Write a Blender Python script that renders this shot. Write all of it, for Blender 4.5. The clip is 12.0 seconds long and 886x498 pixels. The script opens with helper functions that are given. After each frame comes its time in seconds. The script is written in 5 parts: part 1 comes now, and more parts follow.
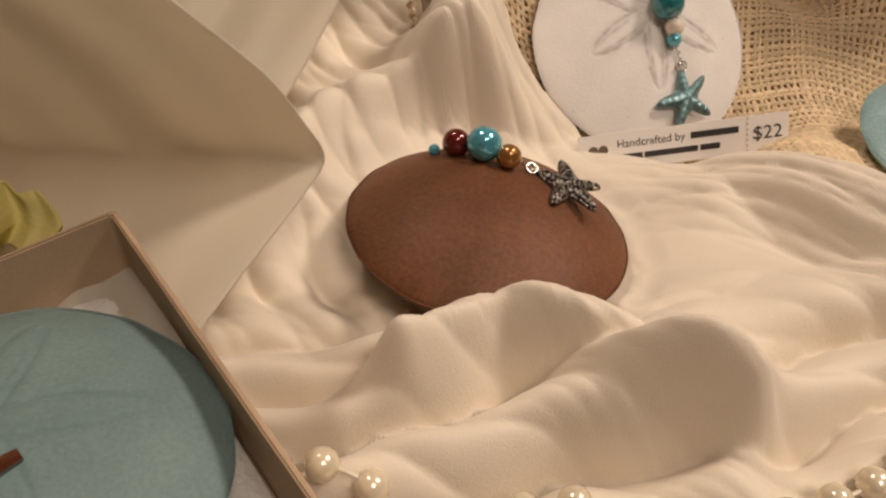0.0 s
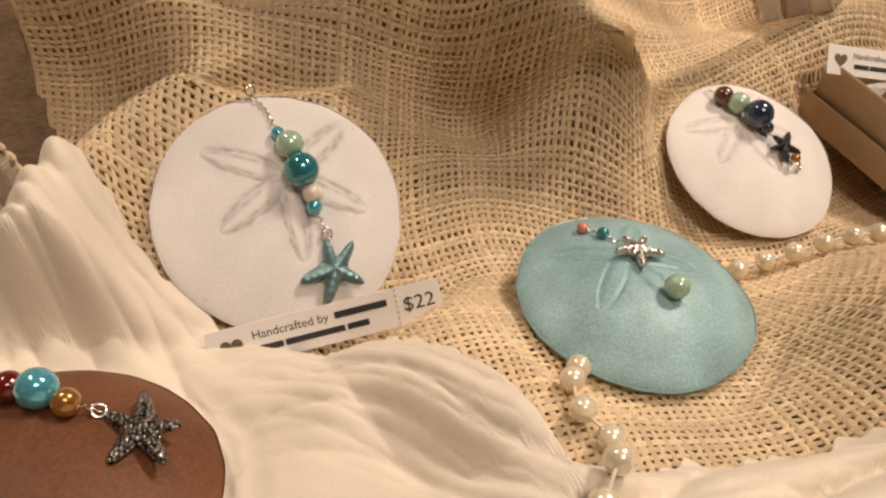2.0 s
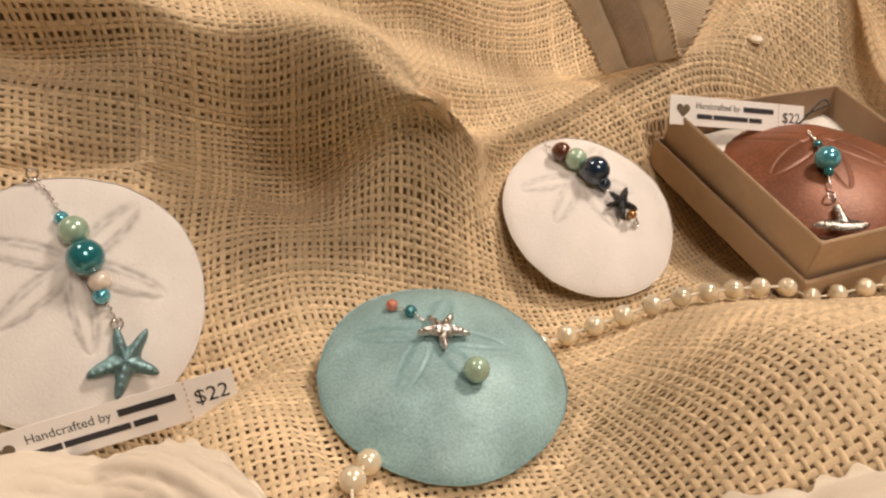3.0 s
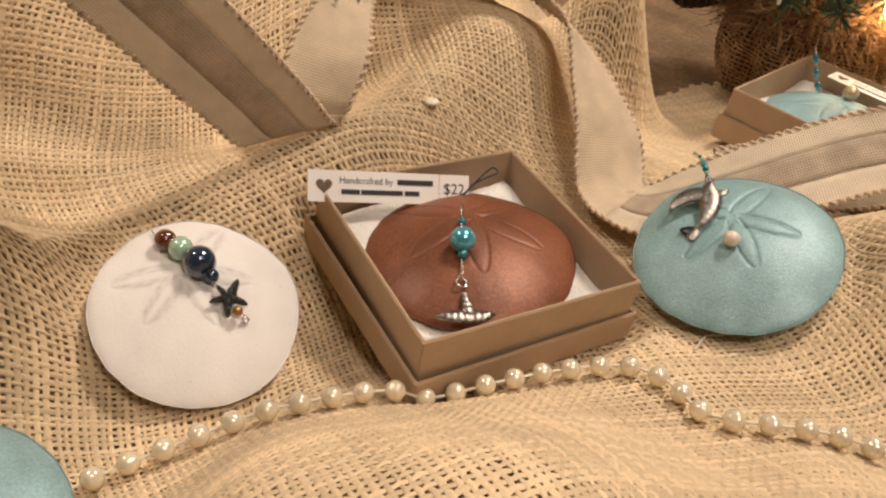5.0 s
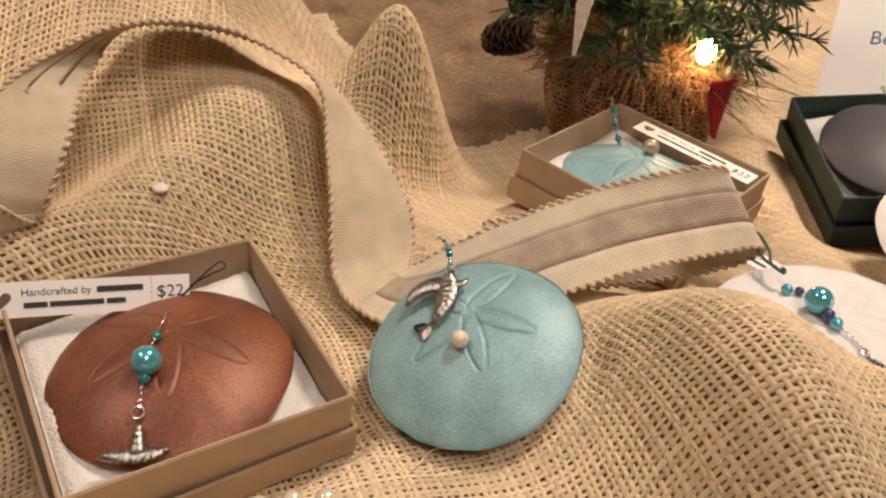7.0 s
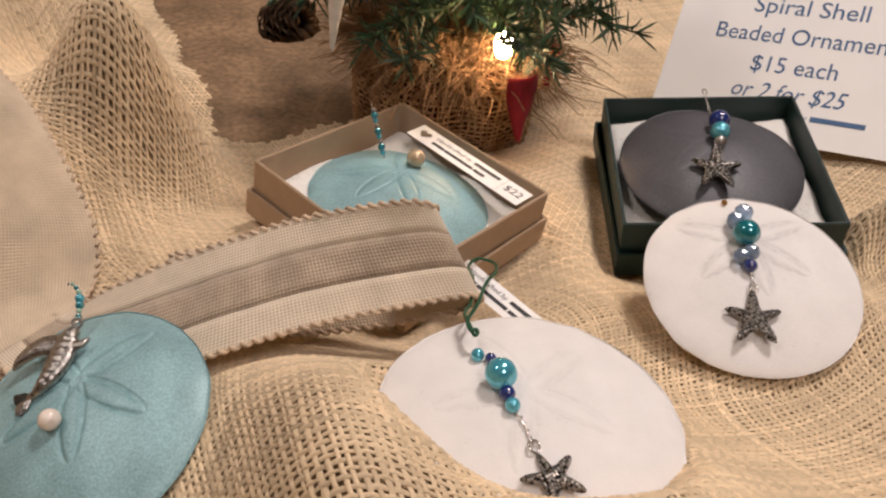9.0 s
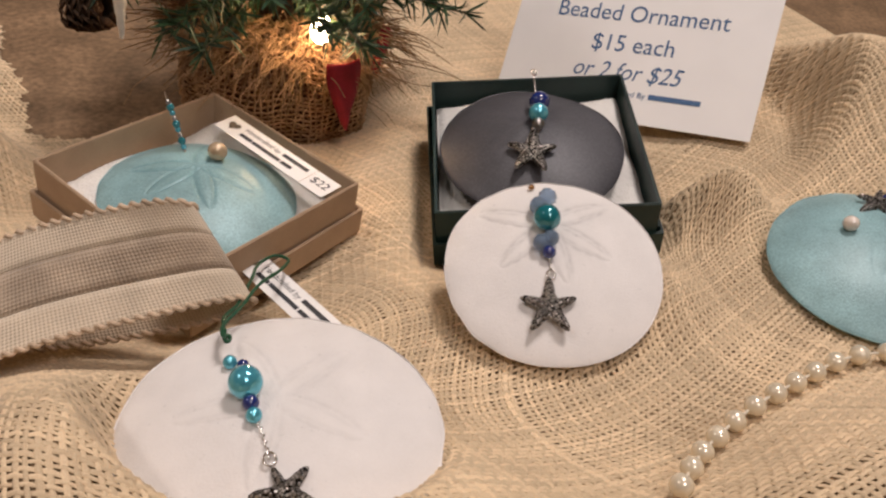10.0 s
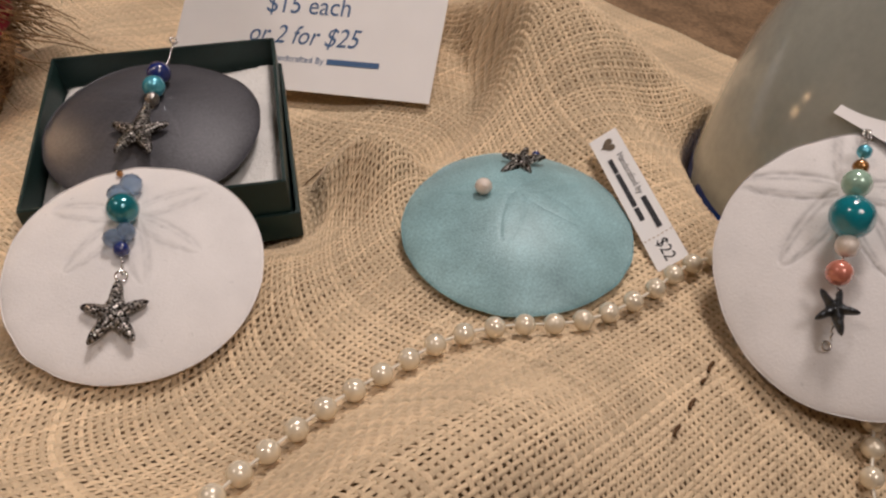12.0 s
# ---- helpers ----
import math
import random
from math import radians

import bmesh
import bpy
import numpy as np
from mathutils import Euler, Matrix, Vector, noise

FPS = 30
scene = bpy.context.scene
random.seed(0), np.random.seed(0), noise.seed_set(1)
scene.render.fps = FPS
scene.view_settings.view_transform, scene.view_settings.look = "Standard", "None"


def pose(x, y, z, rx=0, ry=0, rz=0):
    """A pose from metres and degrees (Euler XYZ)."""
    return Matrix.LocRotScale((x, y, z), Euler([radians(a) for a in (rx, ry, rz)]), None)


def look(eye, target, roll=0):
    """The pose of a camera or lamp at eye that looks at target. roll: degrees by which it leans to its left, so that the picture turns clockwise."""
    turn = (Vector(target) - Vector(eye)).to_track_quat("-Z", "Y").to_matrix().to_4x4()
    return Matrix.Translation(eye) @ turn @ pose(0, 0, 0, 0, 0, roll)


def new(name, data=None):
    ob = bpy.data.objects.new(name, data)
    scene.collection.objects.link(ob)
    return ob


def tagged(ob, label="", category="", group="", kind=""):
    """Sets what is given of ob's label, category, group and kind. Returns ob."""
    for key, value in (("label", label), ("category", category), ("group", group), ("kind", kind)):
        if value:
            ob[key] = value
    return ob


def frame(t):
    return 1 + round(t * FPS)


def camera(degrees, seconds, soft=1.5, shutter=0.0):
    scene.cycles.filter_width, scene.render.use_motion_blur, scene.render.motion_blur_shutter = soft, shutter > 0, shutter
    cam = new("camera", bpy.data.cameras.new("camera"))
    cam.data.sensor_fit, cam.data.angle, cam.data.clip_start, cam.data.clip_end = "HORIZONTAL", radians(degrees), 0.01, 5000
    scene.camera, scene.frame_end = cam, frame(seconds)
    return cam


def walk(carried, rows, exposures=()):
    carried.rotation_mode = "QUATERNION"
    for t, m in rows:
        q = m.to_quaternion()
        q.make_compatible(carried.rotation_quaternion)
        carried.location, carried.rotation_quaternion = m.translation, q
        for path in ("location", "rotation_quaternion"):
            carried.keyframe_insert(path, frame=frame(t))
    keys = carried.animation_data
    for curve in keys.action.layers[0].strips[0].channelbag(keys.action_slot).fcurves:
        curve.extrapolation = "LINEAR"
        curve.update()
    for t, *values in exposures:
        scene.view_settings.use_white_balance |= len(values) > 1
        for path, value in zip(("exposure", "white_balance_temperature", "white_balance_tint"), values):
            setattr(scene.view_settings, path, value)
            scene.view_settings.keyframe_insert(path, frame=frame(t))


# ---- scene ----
cam = camera(57.9, 12.0, 2.3)
METRES, EYE, TILT, LEAN, TURN = 0.63, 0.157, -45.0, -1.0, 0.0
ROWS = [
    (0.0, 0.0, 0.0, 0.0, 0.0, 0.0, 0.0),
    (0.5, 0.0277, 0.0132, 0.0232, -1.72, 1.36, 1.82),
    (1.0, 0.0567, 0.0243, 0.0408, -3.88, 2.56, 3.43),
    (1.5, 0.084, 0.0305, 0.0524, -6.49, 3.19, 5.01),
    (2.0, 0.1144, 0.034, 0.0592, -8.98, 3.32, 6.58),
    (2.5, 0.1501, 0.0342, 0.0696, -10.71, 3.43, 7.87),
    (3.0, 0.1911, 0.0325, 0.0819, -11.81, 3.76, 8.58),
    (5.0, 0.3636, 0.0329, 0.1012, -18.77, 3.65, 10.61),
    (5.5, 0.3975, 0.0302, 0.1083, -20.76, 3.49, 11.6),
    (6.0, 0.4249, 0.027, 0.1131, -21.33, 3.44, 12.38),
    (6.5, 0.4682, 0.0284, 0.1186, -21.4, 3.4, 12.95),
    (7.0, 0.5154, 0.0227, 0.1267, -21.45, 3.73, 13.31),
    (9.0, 0.7054, 0.0253, 0.1408, -23.12, 0.1, 12.22),
    (9.5, 0.7539, 0.0169, 0.1313, -24.98, -1.09, 13.28),
    (10.0, 0.7956, 0.0066, 0.1257, -27.05, -1.98, 14.49),
    (10.5, 0.8374, -0.0015, 0.115, -29.2, -3.03, 15.92),
    (11.0, 0.8841, -0.009, 0.1041, -31.8, -4.13, 17.25),
    (11.5, 0.9251, -0.0106, 0.0904, -34.19, -5.29, 18.22),
    (12.0, 0.9564, -0.021, 0.0824, -36.07, -6.29, 19.03),
]

walk(cam, [(t, pose(0, 0, EYE, TILT, LEAN, TURN) @ pose(METRES * x, METRES * y, METRES * z, 90 + pitch, roll, yaw)) for t, x, y, z, yaw, pitch, roll in ROWS],
     exposures=[(0.0, -0.32, 6550, 16), (2.5, -0.12, 6500, 15), (5.5, -0.25, 6350, 14), (7.0, -0.28, 6300, 15), (9.0, -0.48, 5750, 17), (12.0, -0.80, 5700, 17)])

# ---- light: a warm room, two ceiling lamps, an added front fill and the tree's bulb ----
world = bpy.data.worlds.new("room")
world.use_nodes = True
scene.world = world
world.node_tree.nodes["Background"].inputs[0].default_value = (1.0, 0.84, 0.66, 1)
world.node_tree.nodes["Background"].inputs[1].default_value = 0.25


def lamp(name, eye, target, watts, size, color):
    data = bpy.data.lights.new(name, "AREA")
    data.shape, data.size, data.energy, data.color = "DISK", size, watts, color
    ob = new(name, data)
    ob.matrix_world = look(eye, target)
    return tagged(ob, kind="structure")


lamp("ceiling_lamp", (1.15, 0.62, 1.5), (0.45, 0.2, 0), 25, 0.36, (1.0, 0.85, 0.68))
lamp("ceiling_lamp_far", (-0.5, 0.9, 1.6), (0.3, 0.2, 0), 10, 0.25, (1.0, 0.84, 0.66))
# added fill with no known source, standing for room light on front-facing sides
lamp("front_fill", (0.5, -0.6, 1.7), (0.45, 0.2, 0), 15, 0.6, (1.0, 0.86, 0.70))


# ---- materials ----
def rgb(c):
    return (*c, 1)


def material(name, color, rough=0.6, metal=0.0, var=0.12, scale=60.0, fine=900.0, bump=0.15, depth=0.0004, coat=0.0, island=0.0, sheen=0.0, spec=0.5, mask=None, mask_color=None, trans=0.0, pores=0.0):
    m = bpy.data.materials.new(name)
    m.use_nodes = True
    nt = m.node_tree
    nd, ln = nt.nodes, nt.links
    p = nd["Principled BSDF"]
    p.inputs["Roughness"].default_value, p.inputs["Metallic"].default_value = rough, metal
    p.inputs["Coat Weight"].default_value, p.inputs["Coat Roughness"].default_value = coat, 0.12
    p.inputs["Sheen Weight"].default_value, p.inputs["Specular IOR Level"].default_value = sheen, spec
    p.inputs["Transmission Weight"].default_value = trans
    tc = nd.new("ShaderNodeTexCoord")
    n1, n2 = nd.new("ShaderNodeTexNoise"), nd.new("ShaderNodeTexNoise")
    n1.inputs["Scale"].default_value, n1.inputs["Detail"].default_value = scale, 5
    n2.inputs["Scale"].default_value, n2.inputs["Detail"].default_value = fine, 3
    ln.new(tc.outputs["Object"], n1.inputs["Vector"]), ln.new(tc.outputs["Object"], n2.inputs["Vector"])
    mix = nd.new("ShaderNodeMix")
    mix.data_type = "RGBA"
    mix.inputs[6].default_value = rgb([max(0, v * (1 - var)) for v in color])
    mix.inputs[7].default_value = rgb([min(1, v * (1 + var)) for v in color])
    ramp = nd.new("ShaderNodeMapRange")
    ramp.inputs[1].default_value, ramp.inputs[2].default_value = 0.3, 0.7
    ln.new(n1.outputs["Fac"], ramp.inputs[0]), ln.new(ramp.outputs[0], mix.inputs[0])
    out = mix.outputs[2]
    add = nd.new("ShaderNodeMix")
    add.data_type, add.blend_type = "RGBA", "OVERLAY"
    add.inputs[0].default_value = min(1, var * 2)
    ln.new(out, add.inputs[6]), ln.new(n2.outputs["Fac"], add.inputs[7])
    out = add.outputs[2]
    if island:
        g = nd.new("ShaderNodeNewGeometry")
        mr = nd.new("ShaderNodeMapRange")
        mr.inputs[3].default_value, mr.inputs[4].default_value = 1 - island, 1 + island
        mu = nd.new("ShaderNodeVectorMath")
        mu.operation = "SCALE"
        ln.new(g.outputs["Random Per Island"], mr.inputs[0]), ln.new(out, mu.inputs[0]), ln.new(mr.outputs[0], mu.inputs["Scale"])
        out = mu.outputs[0]
    if mask:
        at = nd.new("ShaderNodeAttribute")
        at.attribute_name = mask
        mm = nd.new("ShaderNodeMix")
        mm.data_type = "RGBA"
        mm.inputs[7].default_value = rgb(mask_color)
        ln.new(at.outputs["Fac"], mm.inputs[0]), ln.new(out, mm.inputs[6])
        out = mm.outputs[2]
    if pores:
        n3 = nd.new("ShaderNodeTexNoise")
        n3.inputs["Scale"].default_value = 420
        mr = nd.new("ShaderNodeMapRange")
        mr.inputs[1].default_value, mr.inputs[2].default_value = 0.70, 0.76
        mr.inputs[4].default_value = pores
        mm = nd.new("ShaderNodeMix")
        mm.data_type = "RGBA"
        mm.inputs[7].default_value = rgb([v * 0.45 for v in color])
        ln.new(tc.outputs["Object"], n3.inputs["Vector"]), ln.new(n3.outputs["Fac"], mr.inputs[0]), ln.new(mr.outputs[0], mm.inputs[0]), ln.new(out, mm.inputs[6])
        out = mm.outputs[2]
    ln.new(out, p.inputs["Base Color"])
    rr = nd.new("ShaderNodeMapRange")
    rr.inputs[3].default_value, rr.inputs[4].default_value = max(0.02, rough - 0.08), min(1, rough + 0.08)
    ln.new(n1.outputs["Fac"], rr.inputs[0]), ln.new(rr.outputs[0], p.inputs["Roughness"])
    if bump:
        b = nd.new("ShaderNodeBump")
        b.inputs["Strength"].default_value, b.inputs["Distance"].default_value = bump, depth
        ln.new(n2.outputs["Fac"], b.inputs["Height"]), ln.new(b.outputs[0], p.inputs["Normal"])
    return m


def see_through(m, amount):
    """Thin cloth: part of the light goes straight through, part comes out at the back."""
    nt = m.node_tree
    p, out = nt.nodes["Principled BSDF"], nt.nodes["Material Output"]
    tl, tr = nt.nodes.new("ShaderNodeBsdfTranslucent"), nt.nodes.new("ShaderNodeBsdfTransparent")
    tl.inputs[0].default_value = p.inputs["Base Color"].default_value if not p.inputs["Base Color"].is_linked else (0.75, 0.68, 0.55, 1)
    a, b = nt.nodes.new("ShaderNodeMixShader"), nt.nodes.new("ShaderNodeMixShader")
    a.inputs[0].default_value, b.inputs[0].default_value = 0.5, amount
    nt.links.new(p.outputs[0], a.inputs[1]), nt.links.new(tl.outputs[0], a.inputs[2])
    nt.links.new(a.outputs[0], b.inputs[1]), nt.links.new(tr.outputs[0], b.inputs[2])
    nt.links.new(b.outputs[0], out.inputs[0])
    return m


M_BURLAP = material("burlap_thread", (0.70, 0.54, 0.345), 0.9, var=0.14, scale=25, fine=2500, bump=0.5, island=0.16, sheen=0.1, spec=0.15)
# same burlap a layer down, with the holes' shade in its colour
M_BURLAP_SHADED = material("shaded_burlap_under", (0.46, 0.32, 0.185), 0.95, var=0.2, scale=40, fine=1800, bump=0.6, spec=0.1)
M_SATIN = material("cream_satin", (0.76, 0.67, 0.55), 0.6, var=0.06, scale=30, fine=2200, bump=0.3, sheen=0.3, spec=0.3)
M_PANEL = see_through(material("sheer_cloth", (0.84, 0.80, 0.70), 0.6, var=0.05, scale=20, fine=3500, bump=0.1, spec=0.3), 0.10)
M_WOOD = material("table_wood", (0.25, 0.16, 0.088), 0.5, var=0.35, scale=30, fine=300, bump=0.15)
M_KRAFT = material("kraft_card", (0.47, 0.34, 0.225), 0.75, var=0.07, scale=80, fine=2500, bump=0.2, spec=0.25)
M_GREEN = material("dark_green_card", (0.010, 0.032, 0.028), 0.5, var=0.2, scale=60, fine=2000, bump=0.2)
M_COTTON = material("cotton_batting", (0.80, 0.77, 0.72), 0.95, var=0.05, scale=70, fine=900, bump=0.8, depth=0.001, sheen=0.3, spec=0.1)
M_PAPER = material("white_paper", (0.92, 0.89, 0.86), 0.7, var=0.02, scale=40, fine=2000, bump=0.05, spec=0.3)
M_INK = material("black_ink", (0.03, 0.03, 0.035), 0.6, var=0.1, bump=0)
M_BLUEINK = material("blue_ink", (0.06, 0.13, 0.27), 0.6, var=0.1, bump=0)
M_WHITE = material("white_painted_shell", (0.785, 0.75, 0.72), 0.75, var=0.05, scale=70, fine=1300, bump=0.3, mask="petal", mask_color=(0.34, 0.32, 0.31), pores=0.25, spec=0.3)
M_TEAL = material("teal_painted_shell", (0.27, 0.43, 0.45), 0.42, var=0.22, scale=60, fine=1300, bump=0.3, mask="petal", mask_color=(0.15, 0.29, 0.31), pores=0.3, metal=0.06, spec=0.45)
M_COPPER = material("copper_painted_shell", (0.215, 0.075, 0.035), 0.44, var=0.28, scale=45, fine=900, bump=0.25, mask="petal", mask_color=(0.15, 0.055, 0.03), metal=0.22)
# greyer paint than the other teal, darkened further for the shade it lies in
M_TEALGREY_SHADED = material("greyed_shaded_teal_shell", (0.185, 0.270, 0.265), 0.6, var=0.12, scale=60, fine=1300, bump=0.25, mask="petal", mask_color=(0.12, 0.20, 0.21), pores=0.3, spec=0.3)
M_BROWN = material("brown_painted_shell", (0.140, 0.053, 0.021), 0.55, var=0.25, scale=38, fine=900, bump=0.25, mask="petal", mask_color=(0.12, 0.045, 0.02), metal=0.05, spec=0.35)
M_SLATE = material("slate_painted_shell", (0.074, 0.072, 0.080), 0.5, var=0.2, scale=45, fine=900, bump=0.25, mask="petal", mask_color=(0.13, 0.12, 0.13), metal=0.2)
M_RIBBON = material("cream_ribbon", (0.70, 0.585, 0.44), 0.85, var=0.1, scale=90, fine=2600, bump=0.5, sheen=0.2, spec=0.2)
M_RIBBACK = material("ribbon_back", (0.64, 0.515, 0.365), 0.85, var=0.12, scale=90, fine=2600, bump=0.5, sheen=0.2, spec=0.2)
M_RIBBAND = material("tan_ribbon_band", (0.44, 0.345, 0.25), 0.85, var=0.2, scale=90, fine=2200, bump=0.6, sheen=0.2, spec=0.25)
def ribbed(m, step_a, step_b, amount):
    """Fine woven lines along and across a ribbon."""
    nt = m.node_tree
    p = nt.nodes["Principled BSDF"]
    waves = []
    for nm, st in (("across", step_a), ("along", step_b)):
        at, mu, si = nt.nodes.new("ShaderNodeAttribute"), nt.nodes.new("ShaderNodeMath"), nt.nodes.new("ShaderNodeMath")
        at.attribute_name = nm
        mu.operation, si.operation = "MULTIPLY", "SINE"
        mu.inputs[1].default_value = 6.2832 / st
        nt.links.new(at.outputs["Fac"], mu.inputs[0]), nt.links.new(mu.outputs[0], si.inputs[0])
        waves.append(si)
    ad = nt.nodes.new("ShaderNodeMath")
    ad.operation = "ADD"
    nt.links.new(waves[0].outputs[0], ad.inputs[0]), nt.links.new(waves[1].outputs[0], ad.inputs[1])
    mr, sc, bp = nt.nodes.new("ShaderNodeMapRange"), nt.nodes.new("ShaderNodeVectorMath"), nt.nodes.new("ShaderNodeBump")
    mr.inputs[1].default_value, mr.inputs[2].default_value, mr.inputs[3].default_value, mr.inputs[4].default_value = -2, 2, 1 - amount, 1 + amount
    sc.operation = "SCALE"
    nt.links.new(ad.outputs[0], mr.inputs[0]), nt.links.new(mr.outputs[0], sc.inputs["Scale"])
    nt.links.new(p.inputs["Base Color"].links[0].from_socket, sc.inputs[0]), nt.links.new(sc.outputs[0], p.inputs["Base Color"])
    bp.inputs["Strength"].default_value, bp.inputs["Distance"].default_value = 0.4, 0.0003
    nt.links.new(ad.outputs[0], bp.inputs["Height"]), nt.links.new(bp.outputs[0], p.inputs["Normal"])
    return m


ribbed(M_RIBBON, 0.0011, 0.0016, 0.07)
ribbed(M_RIBBAND, 0.0013, 0.0017, 0.10)
ribbed(M_RIBBACK, 0.0011, 0.0016, 0.07)
M_EDGE = material("ribbon_edge_cord", (0.60, 0.455, 0.315), 0.85, var=0.25, scale=150, fine=2200, bump=0.5)
M_PEARL = material("cream_pearl", (0.80, 0.70, 0.52), 0.24, var=0.06, scale=250, bump=0.03, coat=1.0, spec=0.9, metal=0.22)
M_STAR_BASE = material("antique_silver_star", (0.40, 0.375, 0.345), 0.32, metal=1.0, var=0.2, scale=600, fine=2500, bump=0.2)


def studded(m):
    """Rows of round studs with black patina between them."""
    nt = m.node_tree
    p = nt.nodes["Principled BSDF"]
    tc, vo = nt.nodes.new("ShaderNodeTexCoord"), nt.nodes.new("ShaderNodeTexVoronoi")
    vo.inputs["Scale"].default_value, vo.inputs["Randomness"].default_value = 950, 0.55
    mr, mx, bp = nt.nodes.new("ShaderNodeMapRange"), nt.nodes.new("ShaderNodeMix"), nt.nodes.new("ShaderNodeBump")
    mr.inputs[1].default_value, mr.inputs[2].default_value, mr.inputs[3].default_value, mr.inputs[4].default_value = 0.33, 0.68, 1, 0
    mx.data_type = "RGBA"
    mx.inputs[6].default_value = (0.02, 0.018, 0.016, 1)
    nt.links.new(tc.outputs["Object"], vo.inputs["Vector"]), nt.links.new(vo.outputs["Distance"], mr.inputs[0]), nt.links.new(mr.outputs[0], mx.inputs[0])
    nt.links.new(p.inputs["Base Color"].links[0].from_socket, mx.inputs[7]), nt.links.new(mx.outputs[2], p.inputs["Base Color"])
    bp.inputs["Strength"].default_value, bp.inputs["Distance"].default_value = 0.8, 0.0005
    nt.links.new(mr.outputs[0], bp.inputs["Height"]), nt.links.new(bp.outputs[0], p.inputs["Normal"])
    return m


M_STRING = material("clear_string", (0.75, 0.68, 0.55), 0.4, var=0.05, bump=0)
M_STAR = studded(M_STAR_BASE)
M_SILVER = material("antique_silver", (0.38, 0.36, 0.335), 0.3, metal=1.0, var=0.3, scale=900, fine=2500, bump=0.3)
M_BRIGHT = material("bright_silver_casting", (0.62, 0.60, 0.58), 0.28, metal=1.0, var=0.2, scale=700, fine=2500, bump=0.3)
M_DARKSILVER = material("blackened_metal", (0.07, 0.075, 0.08), 0.32, metal=0.9, var=0.3, scale=500, fine=2500, bump=0.3)
M_VERDIGRIS = material("verdigris_metal", (0.18, 0.30, 0.32), 0.4, metal=0.7, var=0.3, scale=400, fine=2200, bump=0.3)
M_WIRE = material("silver_wire", (0.75, 0.73, 0.70), 0.2, metal=1.0, var=0.05, bump=0)


def bead(name, color, rough=0.12, metal=0.0, coat=1.0, trans=0.0):
    return material(name, color, rough, metal, var=0.1, scale=250, bump=0.03, coat=coat, trans=trans)


B_TEAL = bead("teal_bead", (0.02, 0.22, 0.26), metal=0.35)
B_AQUA = bead("aqua_bead", (0.12, 0.50, 0.64), metal=0.5)
B_MINT = bead("mint_pearl_bead", (0.38, 0.55, 0.42), 0.2, metal=0.15)
B_BLUE = bead("deep_blue_bead", (0.015, 0.03, 0.16))
B_RED = bead("dark_red_bead", (0.13, 0.012, 0.010), metal=0.3)
B_GOLD = bead("gold_brown_bead", (0.40, 0.19, 0.05), 0.2, metal=0.6)
B_BROWN = bead("brown_glass_bead", (0.10, 0.028, 0.012))
B_NAVY = bead("navy_bead", (0.02, 0.045, 0.085), metal=0.3)
B_WHITE = bead("white_pearl_bead", (0.80, 0.70, 0.60), 0.22)
B_PINK = bead("salmon_bead", (0.62, 0.22, 0.15), 0.2, metal=0.2)
B_CRYSTAL = bead("pale_blue_crystal", (0.42, 0.55, 0.74), 0.04, trans=0.75)
B_CHAMP = bead("champagne_pearl", (0.62, 0.47, 0.30), 0.2, metal=0.35)
B_GLASS = bead("turquoise_glass_bead", (0.02, 0.36, 0.44), 0.05, trans=0.5)


# ---- mesh helpers ----
def mesh_np(name, verts, faces, mats, smooth=True, mat_index=None, attr=None, more=()):
    me = bpy.data.meshes.new(name)
    verts = np.asarray(verts, dtype=np.float32).reshape(-1, 3)
    faces = np.asarray(faces, dtype=np.int32)
    k = faces.shape[1]
    me.vertices.add(len(verts))
    me.vertices.foreach_set("co", verts.ravel())
    me.loops.add(faces.size)
    me.loops.foreach_set("vertex_index", faces.ravel())
    me.polygons.add(len(faces))
    me.polygons.foreach_set("loop_start", np.arange(0, faces.size, k, dtype=np.int32))
    for m in (mats if isinstance(mats, (list, tuple)) else [mats]):
        me.materials.append(m)
    if mat_index is not None:
        me.polygons.foreach_set("material_index", np.asarray(mat_index, dtype=np.int32))
    me.polygons.foreach_set("use_smooth", np.full(len(faces), smooth))
    for at_name, values in ([attr] if attr else []) + list(more):
        a = me.attributes.new(at_name, "FLOAT", "POINT")
        a.data.foreach_set("value", np.asarray(values, dtype=np.float32).ravel())
    me.update(calc_edges=True)
    return me


def grid_faces(nu, nv, wrap=False):
    i, j = np.meshgrid(np.arange(nu if wrap else nu - 1), np.arange(nv - 1), indexing="ij")
    i2 = (i + 1) % nu
    return np.stack([i * nv + j, i2 * nv + j, i2 * nv + j + 1, i * nv + j + 1], -1).reshape(-1, 4)


def put(name, me, parent=None, at=None):
    ob = new(name, me)
    if parent:
        ob.parent = parent
    if at is not None:
        ob.matrix_basis = at
    return ob


def part(name, bm, mat, parent, label="", smooth=True):
    me = bpy.data.meshes.new(name)
    bm.to_mesh(me)
    bm.free()
    for m in (mat if isinstance(mat, (list, tuple)) else [mat]):
        me.materials.append(m)
    for p in me.polygons:
        p.use_smooth = smooth
    ob = new(name, me)
    if parent:
        ob.parent = parent
    return tagged(ob, label)


def thing(name, at, label, category, group=""):
    ob = new(name)
    ob.empty_display_size = 0.01
    ob.matrix_basis = at
    return tagged(ob, label, category, group)


def on_plane(c, n, yaw=0.0):
    """The pose whose z axis is n, with x along the world's x, turned by yaw degrees."""
    n = Vector(n).normalized()
    u = (Vector((1, 0, 0)) - n * n.x).normalized()
    v = n.cross(u)
    m = Matrix((u, v, n)).transposed().to_4x4()
    m.translation = c
    return m @ pose(0, 0, 0, 0, 0, yaw)


